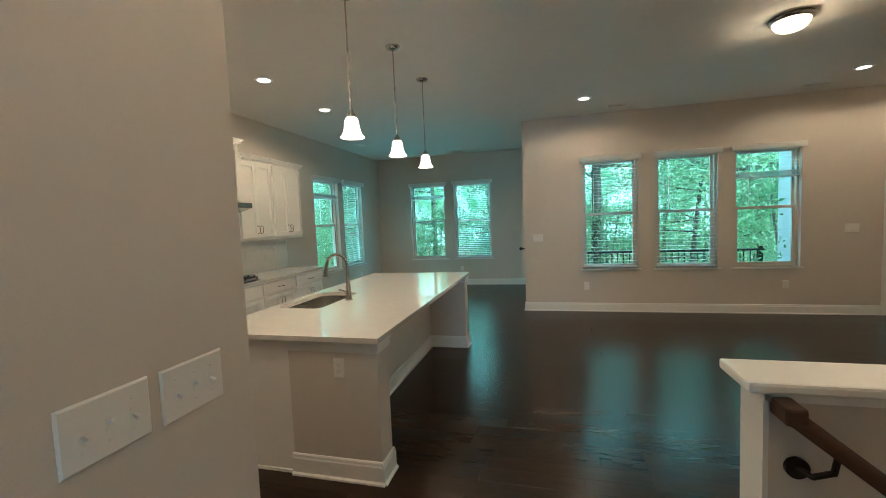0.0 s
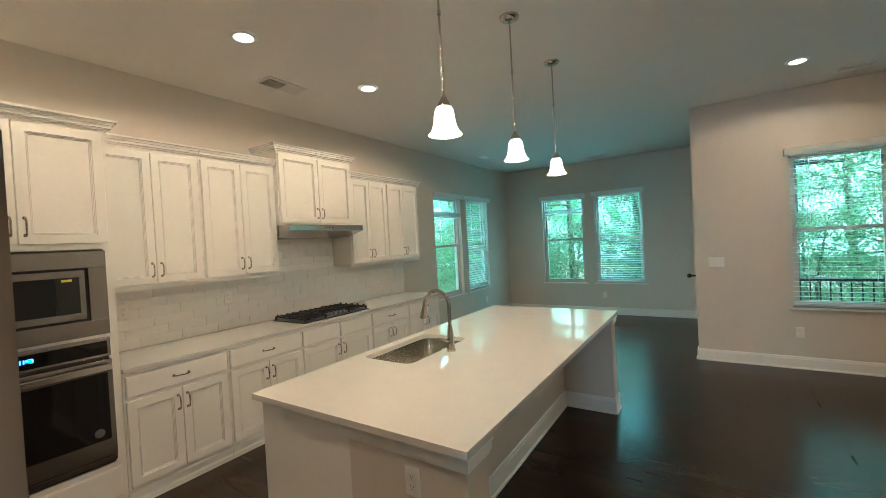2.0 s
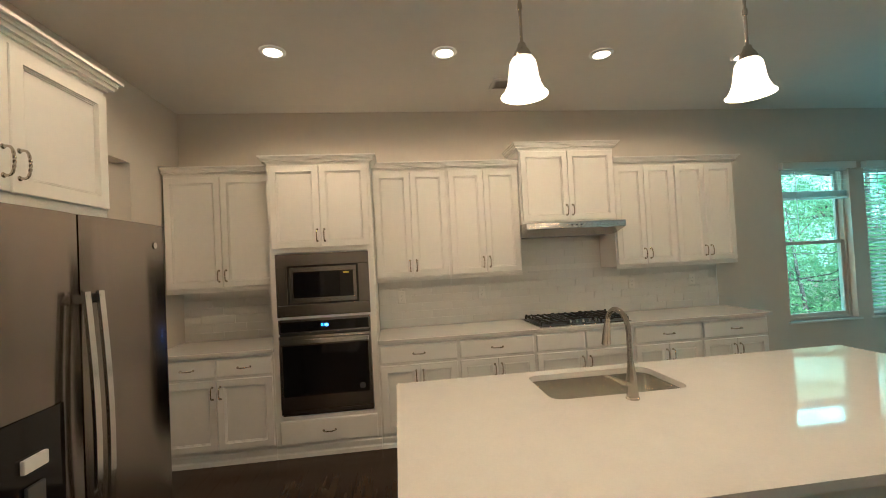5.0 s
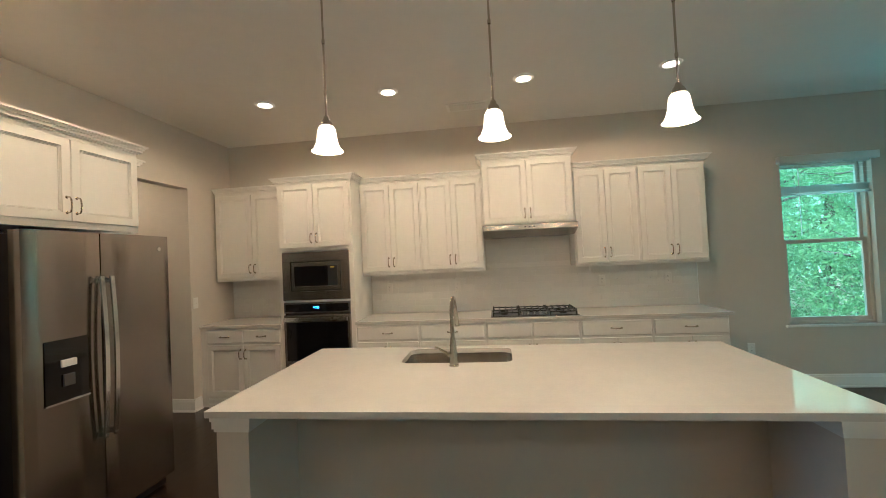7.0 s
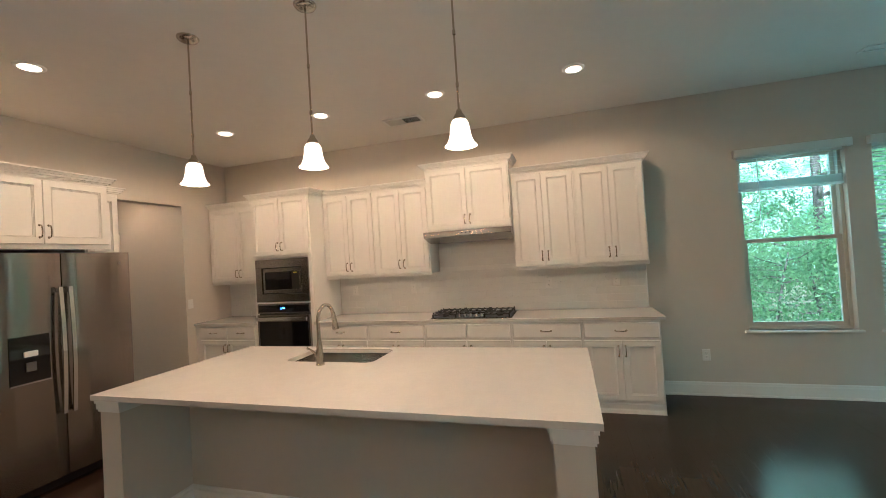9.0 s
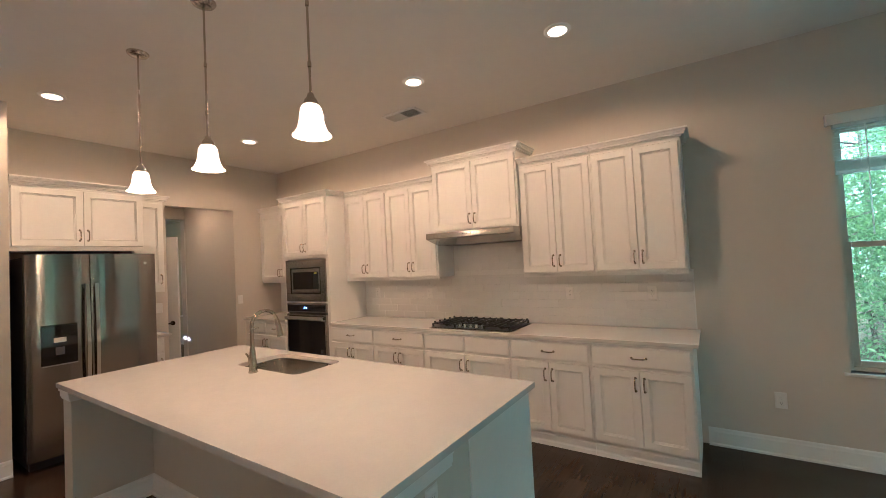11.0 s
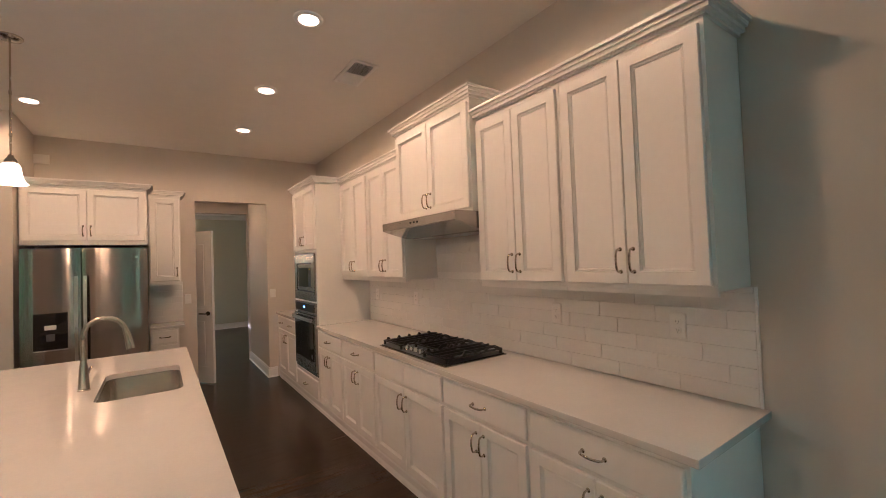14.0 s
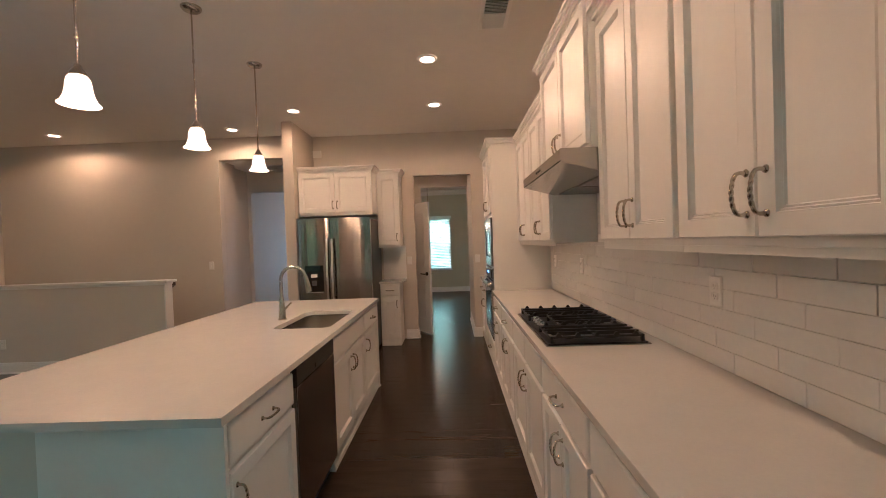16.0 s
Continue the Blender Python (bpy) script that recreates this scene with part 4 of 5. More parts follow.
def blind(m, w, h, down, tilt, label, pitch=0.044):
    """A wooden venetian blind under a valance. down: how far the slats are let down, from the head."""
    r = root("venetian_blind", m, label, "blind", "window blinds")
    part("valance", boxes((-0.035, -0.062, h - 0.035, w + 0.035, -0.045, h + 0.042), (-0.035, -0.045, h - 0.035, -0.022, -0.002, h + 0.042),
                          (w + 0.022, -0.045, h - 0.035, w + 0.035, -0.002, h + 0.042), bevel=0.004), BLIND, r, "white blind valance")
    part("headrail", boxes((0.012, 0.006, h - 0.045, w - 0.012, 0.052, h - 0.004)), BLIND, r)
    me = slat_mesh(w - 0.03)
    top, low = h - 0.066, max(h - down, 0.035)
    stack = 0.0 if low <= 0.04 else 0.075
    z = top
    while z > low + stack + 0.02:
        part_of("slat", me, r, pose(0.015, 0.030, z, tilt, 0, 0))
        z -= pitch
    n = int(stack / 0.0052)
    for k in range(n):
        part_of("slat", me, r, pose(0.015, 0.030, low + 0.016 + k * 0.0052))
    part("bottom_rail", boxes((0.015, 0.006, low - 0.010, w - 0.015, 0.054, low + 0.012), bevel=0.004), BLIND, r)
    for k, x in enumerate((0.14, w - 0.14)):
        part("cord", rod(bmesh.new(), (x, 0.004, low), (x, 0.004, h - 0.045), 0.0011, seg=5), BLIND, r)
    part("wand", rod(bmesh.new(), (0.17, -0.008, h - 0.80), (0.17, -0.008, h - 0.045), 0.0045, seg=6), BLIND, r, "tilt wand")
    return r


k_ = 0
BLINDS = {0: (0.36, 8, "white wooden blind raised above a kitchen window"), 1: (9, 24, "white wooden blind fully lowered with open slats"),
          2: (0.34, 6, "white wooden blind raised above a nook window"), 3: (9, 7, "white wooden blind fully lowered with open slats"),
          4: (9, -1, "white wooden blind lowered with flat open slats"), 5: (9, 3, "white wooden blind lowered with flat open slats"),
          6: (0.42, 4, "white wooden blind raised high in a living room window")}
for wins, place in ((KW_WIN, lambda a, b, s: pose(W, a, s, 0, 0, 90)), (NW_WIN, lambda a, b, s: pose(a, N, s)), (LW_WIN, lambda a, b, s: pose(a, NL, s))):
    for a, b, s, h in wins:
        room = ("kitchen", "nook", "living room")[0 if k_ < 2 else 1 if k_ < 4 else 2]
        window("window_%d" % (k_ + 1), place(a, b, s), b - a, h - s, "double-hung %s window with a beige sash" % room)
        down, tilt, label = BLINDS[k_]
        blind(place(a, b, s), b - a, h - s, down, tilt, label, 0.054 if k_ in (4, 5) else 0.044)
        k_ += 1
window("window_8", pose(-1.92, -4.4, 0.64, 0, 0, 180), 0.68, 1.49, "double-hung dining room window")
blind(pose(-1.92, -4.4, 0.64, 0, 0, 180), 0.68, 1.49, 9, 28, "white wooden blind lowered in the dining room")
window("window_9", pose(-4.2, -3.4, 0.64, 0, 0, 90), 0.70, 1.49, "double-hung dining room side window")
window("window_10", pose(6.45, 10.05, 0.7), 0.90, 1.63, "double-hung bedroom window")
blind(pose(6.45, 10.05, 0.7), 0.90, 1.63, 9, 20, "white wooden blind lowered in the bedroom")


# ---- lamps ----
def can_light(x, y, z=CEIL):
    r = root("recessed_light", pose(x, y, z), "lit round recessed ceiling light with white trim", "ceiling light", "recessed lights")
    part("trim_ring", lathe(bmesh.new(), [(0.058, -0.0005), (0.060, -0.010), (0.082, -0.009), (0.088, -0.004), (0.089, -0.0005)], 28), TRIM, r, smooth=True)
    bm = bmesh.new()
    rod(bm, (0, 0, -0.0085), (0, 0, -0.0006), 0.059, seg=28)
    part("diffuser", bm, BULB, r, "glowing white diffuser")
    return r


for cx, cy in CANS:
    can_light(cx, cy)


# unseen fixture made up for the added passage light
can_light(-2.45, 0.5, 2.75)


def pendant(x, y):
    r = root("pendant_light", pose(x, y, 2.092), "lit bell-shaped white glass pendant on a nickel rod", "pendant light", "island pendants")
    top_ = CEIL - 2.092
    bm = bmesh.new()
    lathe(bm, [(0.0, top_ - 0.026), (0.030, top_ - 0.026), (0.055, top_ - 0.018), (0.064, top_ - 0.006), (0.064, top_ - 0.0005), (0.0, top_ - 0.0005)], 28)
    part("canopy", bm, NICKEL, r, "round nickel ceiling canopy", smooth=True)
    bm = bmesh.new()
    rod(bm, (0, 0, 0.20), (0, 0, top_ - 0.02), 0.0055, seg=10)
    for z in (0.33, 0.60):
        rod(bm, (0, 0, z), (0, 0, z + 0.022), 0.0085, seg=10)
    part("rod", bm, NICKEL, r, "thin nickel rod", smooth=True)
    bm = bmesh.new()
    lathe(bm, [(0.0, 0.215), (0.013, 0.212), (0.017, 0.195), (0.026, 0.185), (0.031, 0.172), (0.031, 0.160), (0.0, 0.160)], 20)
    part("socket_cap", bm, NICKEL, r, smooth=True)
    bm = bmesh.new()
    lathe(bm, [(0.026, 0.164), (0.036, 0.158), (0.045, 0.143), (0.049, 0.118), (0.052, 0.092), (0.058, 0.066), (0.068, 0.044), (0.078, 0.031), (0.081, 0.028),
               (0.077, 0.030), (0.065, 0.044), (0.054, 0.066), (0.048, 0.092), (0.045, 0.118), (0.041, 0.139), (0.032, 0.152), (0.023, 0.158)], 32)
    part("shade", bm, SHADE, r, "glowing white bell glass shade", smooth=True)
    bm = bmesh.new()
    bmesh.ops.create_uvsphere(bm, u_segments=12, v_segments=8, radius=0.022, matrix=Matrix.Translation((0, 0, 0.115)))
    part("bulb", bm, BULB, r, smooth=True)
    return r


for cx, cy in PENDANTS:
    pendant(cx, cy)

flush = root("flush_ceiling_light", pose(2.27, 5.12, CEIL), "lit flush dome ceiling light with a nickel ring", "ceiling light")
part("ring", lathe(bmesh.new(), [(0.0, -0.0005), (0.150, -0.0005), (0.155, -0.018), (0.146, -0.034), (0.140, -0.038), (0.0, -0.038)], 36), NICKEL, flush, smooth=True)
part("dome", lathe(bmesh.new(), [(0.128, -0.0385), (0.122, -0.060), (0.104, -0.085), (0.072, -0.104), (0.036, -0.113), (0.001, -0.115)], 36), SHADE, flush,
     "glowing white glass dome", smooth=True)
foy = root("foyer_light", pose(0.2, -2.5, 2.38), "lit semi-flush bowl light in the entry hall", "ceiling light")
part("stem", rod(bmesh.new(), (0, 0, 0.22), (0, 0, 0.369), 0.012, seg=12), BRONZE, foy)
part("bowl", lathe(bmesh.new(), [(0.14, 0.15), (0.135, 0.12), (0.11, 0.07), (0.07, 0.035), (0.01, 0.025)], 28), SHADE, foy, "glowing glass bowl", smooth=True)
part("collar", lathe(bmesh.new(), [(0.0, 0.235), (0.04, 0.23), (0.10, 0.18), (0.145, 0.151), (0.0, 0.151)], 28), BRONZE, foy, smooth=True)

chan = root("chandelier", pose(-2.1, -2.3, 1.62), "small chandelier with glowing glass shades in the dining room", "chandelier")
part("stem", rod(bmesh.new(), (0, 0, 0.05), (0, 0, 1.279), 0.007, seg=8), NICKEL, chan)
part("canopy", lathe(bmesh.new(), [(0.0, 1.25), (0.06, 1.262), (0.06, 1.279), (0.0, 1.279)], 20), NICKEL, chan)
for k in range(5):
    a = math.tau * k / 5
    c, s_ = math.cos(a), math.sin(a)
    bm = bmesh.new()
    tube(bm, [(0, 0, 0.10), (0.10 * c, 0.10 * s_, 0.04), (0.20 * c, 0.20 * s_, 0.05), (0.24 * c, 0.24 * s_, 0.11)], 0.007, 8)
    part("arm", bm, NICKEL, chan, smooth=True)
    part("glass_shade", lathe(bmesh.new(), [(0.02, 0.11), (0.04, 0.13), (0.05, 0.17), (0.065, 0.21)], 16, (0.24 * c, 0.24 * s_, 0)), SHADE, chan, smooth=True)


# ---- vents, switches, outlets ----
def vent(x0, y0, x1, y1, along, z=CEIL, label="white louvred ceiling vent", slats=7):
    r = root("ceiling_vent", pose((x0 + x1) / 2, (y0 + y1) / 2, z), label, "vent", "ceiling vents")
    w, d = (x1 - x0) / 2, (y1 - y0) / 2
    b = 0.030 if min(w, d) > 0.1 else 0.022
    # flat dark panel holds the duct's shade in its colour; no real hole
    part("backing", boxes((-w + b, -d + b, -0.0030, w - b, d - b, -0.0006)), GREY, r, "dark grey panel painted for the shaded duct")
    bm = boxes((-w, -d, -0.010, w, -d + b, -0.0006), (-w, d - b, -0.010, w, d, -0.0006), (-w, -d + b, -0.010, -w + b, d - b, -0.0006),
               (w - b, -d + b, -0.010, w, d - b, -0.0006))
    part("frame", bm, PLASTIC, r)
    for k in range(slats):
        f = (k + 0.5) / slats
        side = 42 if k < slats / 2 else -42
        if along == "y":
            at = pose(-w + b + (2 * w - 2 * b) * f, 0, -0.009, 0, side, 0)
            part("slat", boxes((-0.011, -d + b, -0.0008, 0.011, d - b, 0.0008)), PLASTIC, r, at=at)
        else:
            at = pose(0, -d + b + (2 * d - 2 * b) * f, -0.009, side, 0, 0)
            part("slat", boxes((-w + b, -0.0135, -0.0008, w - b, 0.0135, 0.0008)), PLASTIC, r, at=at)
    return r


vent(-3.125, 4.09, -2.91, 4.505, "x", slats=20, label="white rectangular louvred vent over the kitchen aisle")
vent(-3.24, 8.32, -3.12, 8.62, "y", slats=4)
vent(-1.77, 9.99, -1.47, 10.11, "x", slats=4)
vent(1.17, 7.39, 1.47, 7.51, "x", slats=4)
vent(3.53, 7.37, 3.83, 7.49, "x", slats=4)
vent(-0.25, 0.25, 0.35, 0.80, "x", z=2.75, slats=16, label="white return air grille in the hall ceiling")
smoke = root("smoke_detector", pose(4.62, 7.44, CEIL), "round white smoke detector on the ceiling", "smoke detector")
part("case", lathe(bmesh.new(), [(0.0, -0.035), (0.045, -0.035), (0.062, -0.022), (0.065, -0.0005), (0.0, -0.0005)], 24), PLASTIC, smoke, smooth=True)


def switch_plate(m, gangs, label):
    """A toggle switch plate; the wall is at y = 0 and the room on the -y side."""
    r = root("light_switch", m, label, "switch", "light switches")
    w = 0.072 + 0.046 * (gangs - 1)
    part("plate", rings(bmesh.new(), w, 0.118, [(0, -0.0006), (0, -0.003), (0.004, -0.0065)], -w / 2, -0.059), PLASTIC, r)
    for k in range(gangs):
        x = (k - (gangs - 1) / 2) * 0.046
        part("toggle_slot", boxes((x - 0.0055, -0.0072, -0.013, x + 0.0055, -0.0066, 0.013)), PLASTIC, r)
        up = 24 if (k + gangs) % 2 else -24
        part("toggle", boxes((x - 0.0033, -0.021, -0.0036, x + 0.0033, -0.004, 0.0036), bevel=0.0018), PLASTIC, r, at=pose(0, 0, 0, up, 0, 0))
        for z in (-0.030, 0.030):
            part("screw", rod(bmesh.new(), (x, -0.0064, z), (x, -0.0076, z), 0.003, seg=8), PLASTIC, r)
    return r


def outlet(m, label="white duplex wall outlet"):
    r = root("wall_outlet", m, label, "outlet", "wall outlets")
    part("plate", rings(bmesh.new(), 0.072, 0.118, [(0, -0.0006), (0, -0.003), (0.004, -0.0065)], -0.036, -0.059), PLASTIC, r)
    for z in (-0.0195, 0.0195):
        f = part("receptacle", boxes((-0.0165, -0.0085, z - 0.014, 0.0165, -0.0062, z + 0.014), bevel=0.003), PLASTIC, r)
        for x, hh in ((-0.006, 0.0045), (0.006, 0.0038)):
            part("slot", boxes((x - 0.001, -0.0091, z + 0.002 - hh, x + 0.001, -0.0084, z + 0.002 + hh)), SLOT, f)
        part("slot", rod(bmesh.new(), (0, -0.0084, z - 0.008), (0, -0.0091, z - 0.008), 0.0022, seg=8), SLOT, f)
    part("screw", rod(bmesh.new(), (0, -0.0064, 0), (0, -0.0074, 0), 0.003, seg=8), PLASTIC, r)
    return r


switch_plate(pose(-0.486, 1.637, 1.185, 0, 0, 90), 3, "white triple toggle switch plate by the hall")
switch_plate(pose(-0.486, 1.826, 1.182, 0, 0, 90), 3, "white triple toggle switch plate at the wall end")
switch_plate(pose(0.165, NL, 1.187), 3, "white triple switch plate on the living room wall")
switch_plate(pose(4.325, NL, 1.20), 3, "white triple switch plate beside the bedroom door")
switch_plate(pose(-2.005, S, 1.168, 0, 0, 180), 1, "white single switch beside the opening")
switch_plate(pose(-3.02, S, 1.165, 0, 0, 180), 1, "white single switch in the kitchen corner")
switch_plate(pose(0.907, SL, 1.20, 0, 0, 180), 1, "white single switch behind the stairwell")
for y in (3.236, 4.047, 5.67, 6.366):
    outlet(pose(W + 0.0115, y, 1.20, 0, 0, 90), "white duplex outlet on the tile backsplash")
for y in (7.165, 9.283):
    outlet(pose(W, y, 0.407, 0, 0, 90))
outlet(pose(-1.653, N, 0.384))
outlet(pose(0.90, NL, 0.40))
outlet(pose(3.567, NL, 0.424))
outlet(pose(-0.90, 3.205, 0.69), "white duplex outlet on the island end")
outlet(pose(-0.97, 5.94, 0.71, 0, 0, 180), "white duplex outlet on the island end")
outlet(pose(2.9, 2.42, 0.36, 0, 0, 180), "white duplex outlet on the half wall")
outlet(pose(-0.486, 1.55, 0.42, 0, 0, 90), "white duplex outlet on the hall wall")


chime = root("door_chime", pose(-0.486, 1.05, 2.43, 0, 0, 90), "white plastic door chime box high on the hall wall", "door chime")
part("case", boxes((-0.09, -0.048, -0.06, 0.09, -0.0006, 0.06), bevel=0.008), PLASTIC, chime)
part("grille", boxes(*[(-0.06, -0.0495, -0.035 + 0.014 * k, 0.06, -0.0482, -0.029 + 0.014 * k) for k in range(6)]), GREY, chime)


# ---- doors ----
def casing(name, axis, face, out, lo, hi, head, label, w=0.085, t=0.018):
    """A door casing of three boards on one face of a wall."""
    bm = bmesh.new()
    a, b = sorted((face + out * 0.0006, face + out * t))
    for l, h, z0, z1 in ((lo - w, lo, 0, head + w), (hi, hi + w, 0, head + w), (lo, hi, head, head + w)):
        if axis == "x":
            box(bm, l, a, z0, h, b, z1, bevel=0.004)
        else:
            box(bm, a, l, z0, b, h, z1, bevel=0.004)
    return structure(name, bm, TRIM, label, "trim")


def panel_leaf(w, h, panels, t=0.035):
    """A moulded door leaf with recessed panels on both sides; the hinge edge is x = 0."""
    bm = bmesh.new()
    xs = [0.0, 0.11, w - 0.11, w]
    zs = [0.0]
    for a, b in panels:
        zs += [a, b]
    zs.append(h)
    for i in range(3):
        for k in range(len(zs) - 1):
            hollow = i == 1 and k % 2 == 1
            box(bm, xs[i], -t / 2 + (0.009 if hollow else 0), zs[k], xs[i + 1], t / 2 - (0.009 if hollow else 0), zs[k + 1])
            if hollow:
                box(bm, xs[i] + 0.035, -t / 2 + 0.003, zs[k] + 0.035, xs[i + 1] - 0.035, t / 2 - 0.003, zs[k + 1] - 0.035, bevel=0.005)
    return bm


def lever(parent, x, z, t=0.035, mat_=BRONZE):
    for side in (-1, 1):
        bm = bmesh.new()
        rod(bm, (x, side * t / 2, z), (x, side * (t / 2 + 0.012), z), 0.028, seg=16)
        tube(bm, [(x, side * (t / 2 + 0.01), z), (x, side * (t / 2 + 0.05), z), (x - 0.02, side * (t / 2 + 0.055), z), (x - 0.11, side * (t / 2 + 0.05), z)], 0.008, 8)
        part("door_handle", bm, mat_, parent, "dark lever door handle", smooth=True)


pd = root("door_1", pose(-1.835, 0.405, 0.012, 0, 0, 126.8), "white two-panel pantry door standing open", "door", kind="structure")
part("door_leaf", panel_leaf(0.78, 2.04, [(0.22, 0.86), (1.0, 1.90)]), TRIM, pd)
lever(pd, 0.71, 0.93)

fd = root("door_2", pose(-0.155, -4.42, 0.012), "white front door with a bright glass lite", "door", kind="structure")
bm = boxes((0.0, -0.022, 0.0, 0.90, 0.022, 0.28), (0.0, -0.022, 1.93, 0.90, 0.022, 2.08), (0.0, -0.022, 0.28, 0.17, 0.022, 1.93), (0.73, -0.022, 0.28, 0.90, 0.022, 1.93),
           (0.17, -0.022, 0.52, 0.73, 0.022, 0.63), (0.17, -0.012, 0.28, 0.73, 0.012, 0.52))
box(bm, 0.22, -0.018, 0.32, 0.68, 0.018, 0.48, bevel=0.008)
part("door_leaf", bm, TRIM, fd)
p = part("pane", boxes((0.17, -0.003, 0.63, 0.73, 0.003, 1.93)), GLASS, fd)
p.visible_shadow = False
part("lite_frame", bars(bmesh.new(), 0.60, 1.34, 0.03, -0.03, 0.03, 0.15, 0.61), TRIM, fd)
bm = bmesh.new()
rod(bm, (0.06, 0.022, 0.93), (0.06, 0.07, 0.93), 0.026, seg=14)
rod(bm, (0.06, 0.022, 1.07), (0.06, 0.035, 1.07), 0.028, seg=14)
part("door_handle", bm, BRONZE, fd, "black knob and deadbolt")
casing("trim_front_door", "x", -4.35, 1, -0.16, 0.75, 2.1, "white casing round the front door")

dd = root("door_3", pose(0.04, 8.025, 0.012, 0, 0, 90), "white door from the nook to the deck", "door", kind="structure")
part("door_leaf", panel_leaf(0.90, 2.055, [(0.22, 0.86), (1.0, 1.90)]), TRIM, dd)
bm = bmesh.new()
rod(bm, (0.07, 0.0175, 0.985), (0.07, 0.16, 0.985), 0.012, seg=12)
bmesh.ops.create_uvsphere(bm, u_segments=14, v_segments=10, radius=0.028, matrix=Matrix.Translation((0.07, 0.165, 0.985)))
part("door_handle", bm, BRONZE, dd, "dark round door knob")
casing("trim_bedroom_door", "x", NL, -1, 4.75, 5.49, 2.09, "white casing round the bedroom doorway")
structure("trim_bedroom_jamb", boxes((4.7505, NL - 0.001, 0, 4.765, NL + 0.161, 2.089), (5.475, NL - 0.001, 0, 5.4895, NL + 0.161, 2.089),
                                     (4.765, NL - 0.001, 2.075, 5.475, NL + 0.161, 2.0895)), TRIM, "white jamb of the bedroom doorway", "trim")
bd = root("door_4", pose(5.46, NL + 0.18, 0.012, 0, 0, 78), "white two-panel bedroom door standing open", "door", kind="structure")
part("door_leaf", panel_leaf(0.70, 2.04, [(0.22, 0.86), (1.0, 1.90)]), TRIM, bd)
lever(bd, 0.63, 0.93)

# ---- stairs and handrail ----
stairs = root("stairs", pose(0, 0, 0), "dark wooden stairs going down beside the half wall", "stairs", kind="structure")
for k in range(12):
    x = 0.99 + 0.25 * k
    part("tread", boxes((x - 0.03, 1.352, -0.19 * (k + 1) - 0.03, x + 0.25, 2.298, -0.19 * (k + 1)), bevel=0.006), WOOD, stairs)
    part("riser", boxes((x - 0.012, 1.352, -0.19 * (k + 1), x - 0.0005, 2.298, -0.19 * k - (0.031 if k else 0.0))), TRIM, stairs)
structure("floor_stair_edge", boxes((0.861, 1.352, -0.12, 0.977, 2.298, -0.002)), WOOD, "dark wooden edge of the stairwell", "floor")
structure("floor_stair_bottom", boxes((0.86, 1.23, -2.82, 4.05, 2.42, -2.30)), CARPET, "floor at the foot of the stairs", "floor")
structure("wall_stair_west", boxes((0.80, 1.232, -2.8, 0.859, 2.42, -0.121)), WALL, "greige painted stairwell wall", "wall")
hr = root("handrail", pose(0.87, 2.235, 1.02), "brown stained wooden handrail on black brackets", "handrail")
bm = bmesh.new()
sec = [(-0.022, -0.02), (0.022, -0.02), (0.024, 0.0), (0.020, 0.018), (0.010, 0.028), (-0.010, 0.028), (-0.020, 0.018), (-0.024, 0.0)]
L_ = 3.7
dx, dz = math.cos(radians(39)), -math.sin(radians(39))
a_ = [bm.verts.new((0.0 - v * dz * 0.6, u, v * dx)) for u, v in sec]
b_ = [bm.verts.new((L_ * dx - v * dz * 0.6, u, L_ * dz + v * dx)) for u, v in sec]
bm.faces.new(a_[::-1])
bm.faces.new(b_)
for k in range(8):
    bm.faces.new((a_[k], a_[(k + 1) % 8], b_[(k + 1) % 8], b_[k]))
part("rail", bm, RAIL_WOOD, hr, "brown wooden rail", smooth=True)
part("rail_return", boxes((-0.012, -0.024, -0.022, 0.034, 0.060, 0.024), bevel=0.008), RAIL_WOOD, hr)
for d in (0.13, 1.5, 2.9):
    bm = bmesh.new()
    px, pz = d * dx, d * dz
    rod(bm, (px - 0.05, 0.064, pz - 0.085), (px - 0.05, 0.052, pz - 0.085), 0.028, seg=16)
    tube(bm, [(px - 0.05, 0.056, pz - 0.085), (px - 0.03, 0.03, pz - 0.09), (px, 0.004, pz - 0.06), (px + 0.005, 0.0, pz - 0.015)], 0.008, 8)
    part("bracket", bm, BRONZE, hr, "black metal bracket", smooth=True)


# ---- outside ----
structure("ground", boxes((-150, -150, -3.6, 150, 150, -3.0)), LITTER, "wooded ground covered with leaf litter", "ground")
structure("floor_deck", boxes(*[(0.14 + 0.142 * k, NL + 0.165, -0.24, 0.275 + 0.142 * k, 10.72, -0.20) for k in range(31)]), DECK, "weathered boards of the deck", "deck")
structure("wall_siding", boxes(*[(4.585 - 0.004 * (j % 1), NL + 0.165, -0.3 + 0.18 * j, 4.615, 10.2, -0.3 + 0.18 * j + 0.176) for j in range(18)]), SIDING,
          "white lap siding of the bedroom wing", "wall")
rail = root("deck_railing", pose(0, 10.64, -0.2), "dark metal deck railing with thin balusters", "railing")
part("top_rail", boxes((0.14, -0.035, 0.86, 4.58, 0.035, 0.90), bevel=0.004), BRONZE, rail)
part("bottom_rail", boxes((0.14, -0.02, 0.08, 4.58, 0.02, 0.115)), BRONZE, rail)
BAL = mesh_of("baluster", boxes((-0.009, -0.009, 0.115, 0.009, 0.009, 0.86)), BRONZE)
for k in range(36):
    part_of("baluster", BAL, rail, pose(0.24 + 0.12 * k, 0, 0))
for x in (0.19, 2.3, 4.5):
    part("post", boxes((x - 0.032, -0.032, -2.8, x + 0.032, 0.032, 0.95), bevel=0.004), BRONZE, rail)


